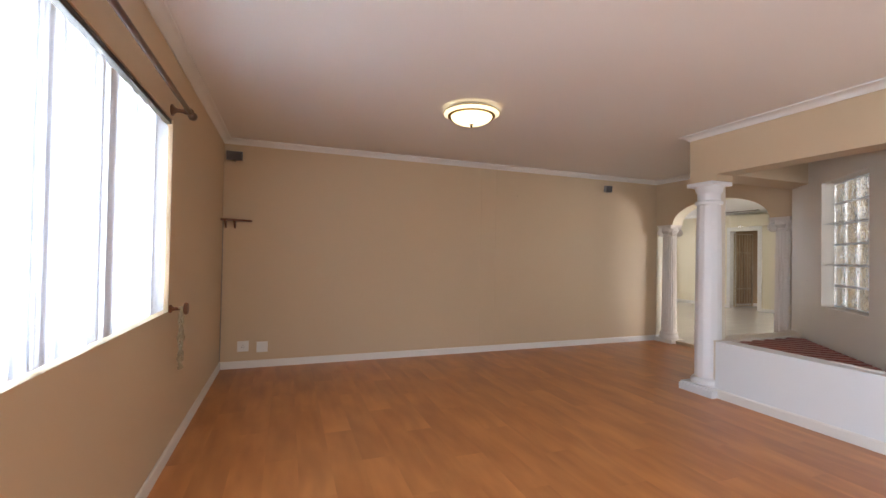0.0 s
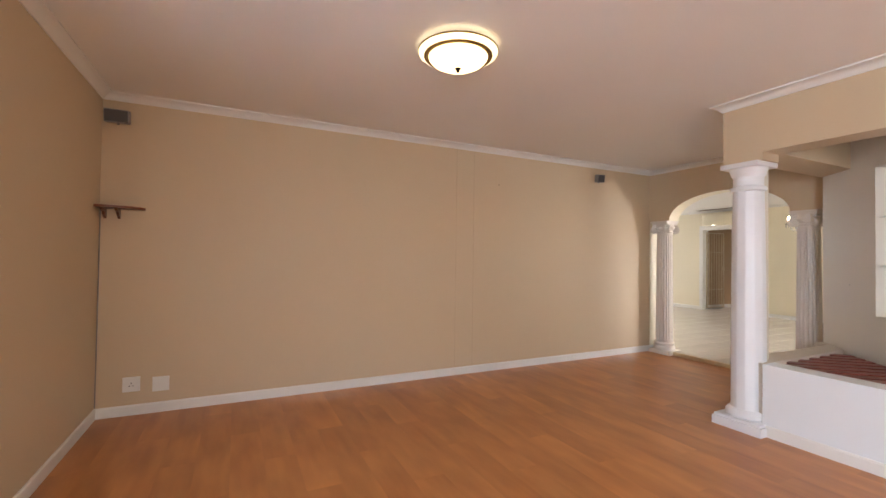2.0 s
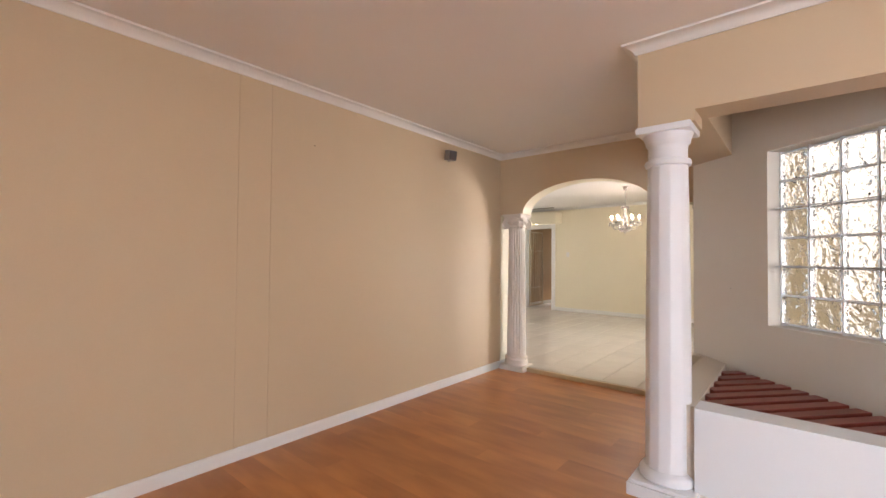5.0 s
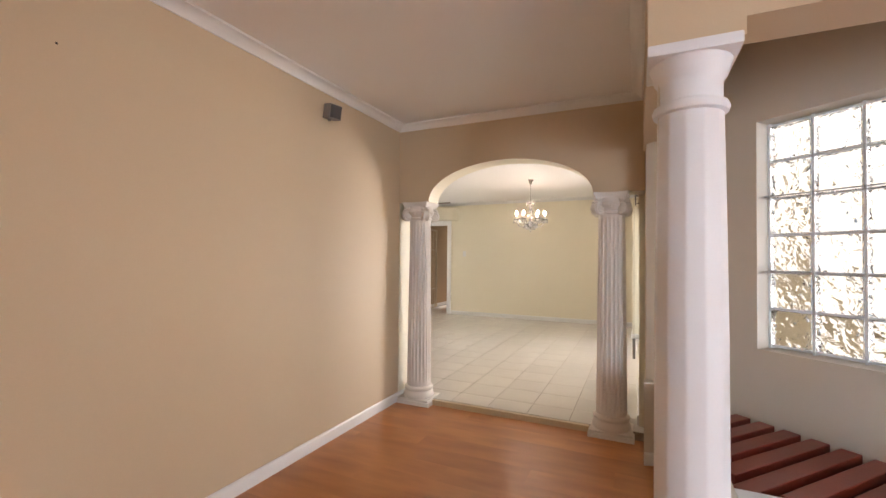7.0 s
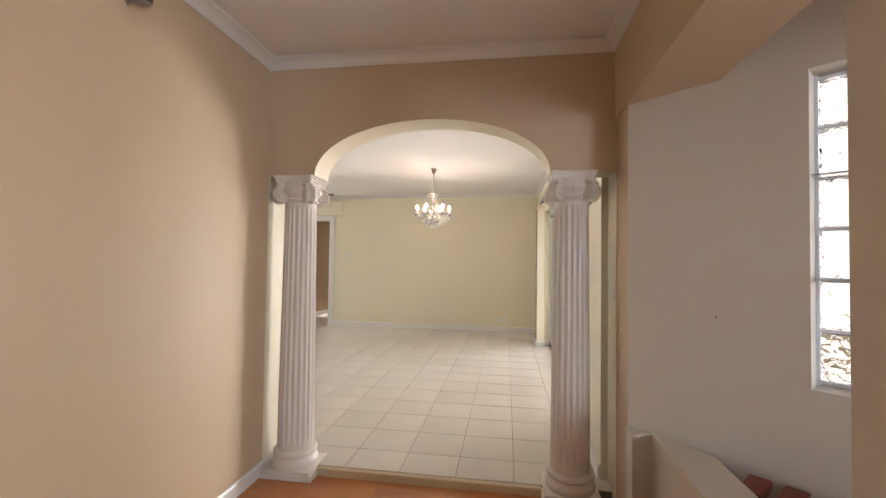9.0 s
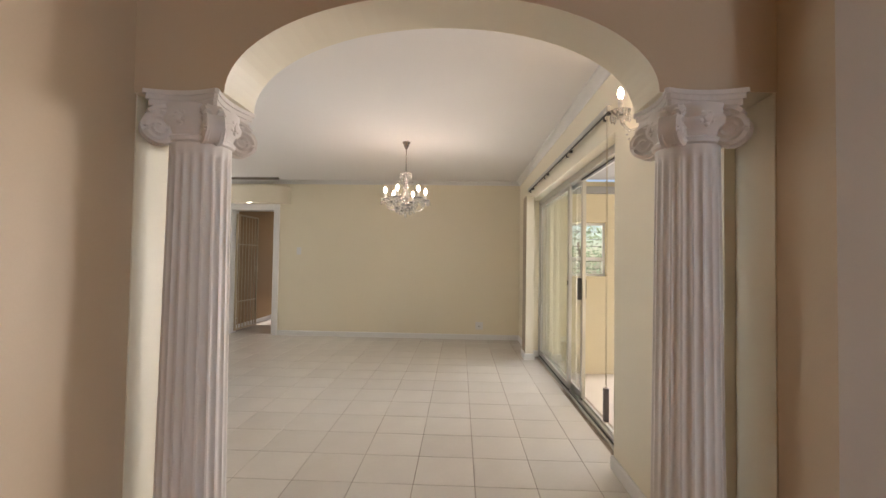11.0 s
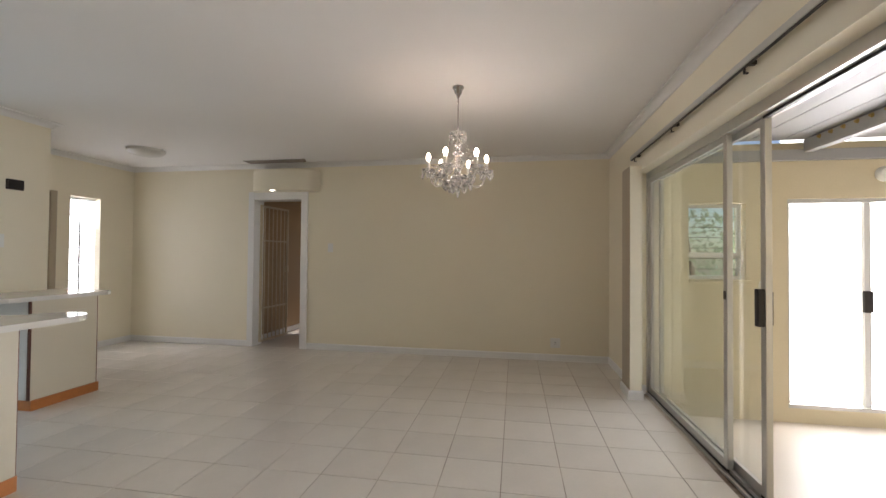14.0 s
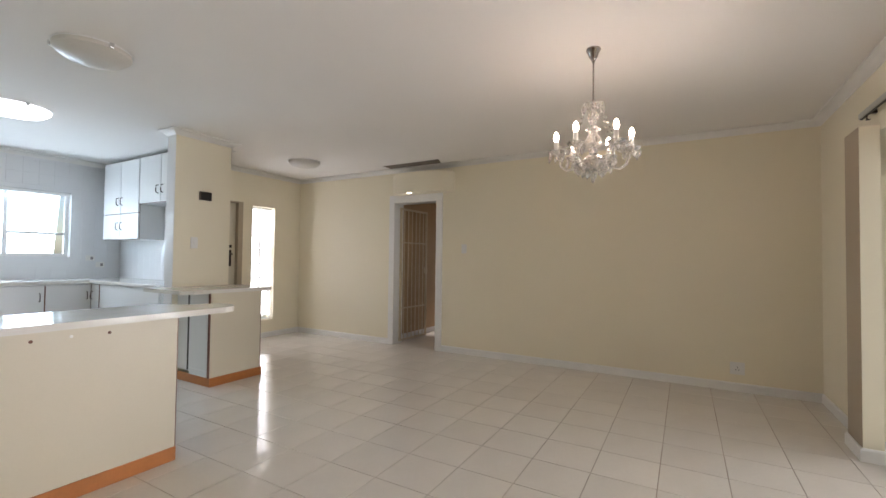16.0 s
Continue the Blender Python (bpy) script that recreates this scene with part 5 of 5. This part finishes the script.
for z in (0.32, 0.84, 1.36):
    ring = [(XE + 0.012, y, zz) for y, zz in ((1.07, z - 0.06), (1.22, z - 0.06), (1.22, z + 0.06), (1.07, z + 0.06))]
    part("bar_panel", merge(tube(ring, 0.006, 6, True), tube([(XE + 0.012, 1.07, z), (XE + 0.012, 1.22, z)], 0.005, 6)), M_GREY, pd, "grey outlined bar panel")
pw = thing("window_patio", "small patio window with horizontal burglar bars", "window", kind="structure")
part("window_frame", merge(box(XE + 0.1, XE + 0.14, EWY0, EWY1, EWZ0, EWZ0 + 0.035), box(XE + 0.1, XE + 0.14, EWY0, EWY1, EWZ1 - 0.035, EWZ1), box(XE + 0.1, XE + 0.14, EWY0, EWY0 + 0.03, EWZ0 + 0.035, EWZ1 - 0.035), box(XE + 0.1, XE + 0.14, EWY1 - 0.03, EWY1, EWZ0 + 0.035, EWZ1 - 0.035), box(XE + 0.1, XE + 0.14, EWY0 + 0.03, EWY1 - 0.03, 1.28, 1.33)), M_WHITEALU, pw)
for k in range(7):
    z = EWZ0 + 0.1 + 0.105 * k
    part("bar", tube([(XE + 0.16, EWY0, z), (XE + 0.16, EWY1, z)], 0.004, 6), M_DKMETAL, pw)
o = part("pane", box(XE + 0.118, XE + 0.122, EWY0 + 0.03, EWY1 - 0.03, EWZ0 + 0.035, EWZ1 - 0.035), M_PANE, pw)
o.visible_shadow = False
part("window_sill", box(XE - 0.03, XE + 0.1, EWY0 - 0.03, EWY1, EWZ0 - 0.03, EWZ0 - 0.001, 0.004), M_YELLOW, pw)
roof = thing("patio_roof", "white ribbed patio roof on steel beams with bolts", "roof")
# the sheet is lengthened southwards, unseen, to keep sun off the paving
part("sheet", box(6.6, XE - 0.018, -4.6, YS - 0.241, 2.40, 2.43), M_ROOF, roof)
for k in range(20):
    part("rib", box(6.6, XE - 0.1, -2.35 + 0.29 * k, -2.325 + 0.29 * k, 2.395, 2.4), M_ROOF, roof)
for y in (2.1, 1.15, 0.2):
    bmn = part("beam", box(6.7, XE - 0.05, y - 0.04, y + 0.04, 2.27, 2.388, 0.004), M_ROOF, roof)
    for k in range(26):
        part("bolt", move(lathe([(0.02, 0), (0.018, 0.008), (0.011, 0.01), (0.011, 0.02)], 8), Matrix.Translation((6.9 + 0.14 * k, y + 0.04, 2.365)) @ pose(0, 0, 0, -90)), M_BRASS, bmn)
part("wall_plate", box(XE - 0.06, XE - 0.001, -2.4, YS - 0.241, 2.2, 2.3, 0.004), M_ROOF, roof)
lp = thing("patio_lamp", "small round cream lamp on the patio wall", "wall lamp", at=pose(XE, 1.46, 2.06, 0, -90))
part("bowl", lathe([(0.07, 0), (0.07, 0.02), (0.05, 0.05), (0, 0.06)], 18), M_PLASTIC, lp, smooth=True)
hk = thing("hose_hook", "white hook with a looped rope on the patio wall", "hook", at=pose(XE, 2.47, 0.98))
part("loop", tube([(-0.02, 0.03 * math.sin(a), 0.09 * math.cos(a)) for a in (2 * math.pi * k / 20 for k in range(20))], 0.006, 6, True), M_PLASTIC, hk)
# emissive panel just behind the door, added to glow as daylight
structure("backdrop", box(11.3, 11.4, -9, 1.9, PZ - 0.06, 4.0), glow("glowing_daylight", (0.95, 0.98, 1.0), 2.5), "glowing panel standing in for blown-out daylight beyond the patio door")

# leaves behind the patio window
verts, faces = [], []
for k in range(1700):
    c = Vector((rnd.uniform(11.5, 12.6), rnd.uniform(1.6, 3.4), rnd.uniform(0.7, 2.5)))
    d = Vector((rnd.uniform(-1, 1), rnd.uniform(-1, 1), rnd.uniform(-1, 0.4))).normalized() * rnd.uniform(0.06, 0.12)
    s = d.cross(Vector((rnd.uniform(-1, 1), rnd.uniform(-1, 1), 1))).normalized() * 0.025
    i = len(verts)
    verts += [c, c + d * 0.5 + s, c + d, c + d * 0.5 - s]
    faces.append((i, i + 1, i + 2, i + 3))
me = bpy.data.meshes.new("leaves")
me.from_pydata([tuple(v) for v in verts], [], faces)
me.materials.append(M_LEAF)
shrub = thing("garden_shrub", "green leafy shrub behind the patio window", "shrub")
crown = new("crown", me)
crown.parent = shrub
tagged(crown, kind="stuff")
part("trunk", tube([(12.2, 2.5, PZ - 0.1), (12.25, 2.4, 0.6), (12.1, 2.6, 1.6)], [0.05, 0.04, 0.02], 8), M_DARKWOOD, shrub)

# ---- floor pieces ----
floor = bpy.data.objects["floor_lounge"]
PW, PL = 0.19, 1.29
plank_meshes = {}


def plank(x0, x1, y0, y1):
    key = (round(x1 - x0, 3), round(y1 - y0, 3))
    if key not in plank_meshes:
        w, l = key
        b = box(-w / 2 - 0.0002, w / 2 + 0.0002, -l / 2 - 0.0002, l / 2 + 0.0002, -0.011, 0)
        plank_meshes[key] = mesh_of("plank", b, M_WOOD)
    o = new("plank", plank_meshes[key])
    o.location = ((x0 + x1) / 2, (y0 + y1) / 2, 0.0001 * (len(floor.children) % 3))
    o.parent = floor


k = 0
x = XW
while x < 6.05 - 0.01:
    x1 = min(x + PW, 6.05)
    y = YB - PL * ((k * 0.37) % 1.0)
    ymin, ymax = (YB if x < 4.2 else 3.47), YF
    while y < ymax - 0.005:
        a, b = max(y, ymin), min(y + PL, ymax)
        if b - a > 0.01:
            plank(x, x1, a, b)
        y += PL
    x, k = x1, k + 1

tiles = bpy.data.objects["floor_dining"]
TX, TY, X0, Y0 = 0.335, 0.339, 5.772, 3.510
tile_meshes, count, rest = {}, 0, bmesh.new()
cells = []
nx = int((XF - X0) / TX) + 1
for j in range(0, 26):
    for i in range(nx):
        a0, a1 = max(X0 + i * TX, TX0 + 0.022), min(X0 + (i + 1) * TX, XF - 0.001)
        b0, b1 = max(Y0 + j * TY, YS - 0.06), Y0 + (j + 1) * TY
        b1 = min(b1, YK)
        if a1 - a0 < 0.02 or b1 - b0 < 0.02 or (b0 > YN and a0 > 9.6):
            continue
        cells.append((abs((b0 + b1) / 2 - 5.6), a0, a1, b0, b1))
cells.sort()
for n, (_, a0, a1, b0, b1) in enumerate(cells):
    w, l, g = round(a1 - a0, 3), round(b1 - b0, 3), 0.0022
    if n < 300:
        if (w, l) not in tile_meshes:
            tile_meshes[(w, l)] = mesh_of("tile", box(-w / 2 + g, w / 2 - g, -l / 2 + g, l / 2 - g, -0.0038, 0.0, 0.0012), M_TILE)
        o = new("tile", tile_meshes[(w, l)])
        o.matrix_basis = pose((a0 + a1) / 2, (b0 + b1) / 2, DF, rnd.uniform(-0.04, 0.04), rnd.uniform(-0.04, 0.04))
        o.parent = tiles
    else:
        vs = [(a0 + g, b0 + g), (a1 - g, b0 + g), (a1 - g, b1 - g), (a0 + g, b1 - g)]
        lo, hi = [rest.verts.new((x, y, DF - 0.0038)) for x, y in vs], [rest.verts.new((x, y, DF)) for x, y in vs]
        rest.faces.new(hi)
        for q in range(4):
            rest.faces.new((lo[q], lo[(q + 1) % 4], hi[(q + 1) % 4], hi[q]))
o = part("tiles", rest, M_TILE, tiles)
tagged(o, kind="stuff")
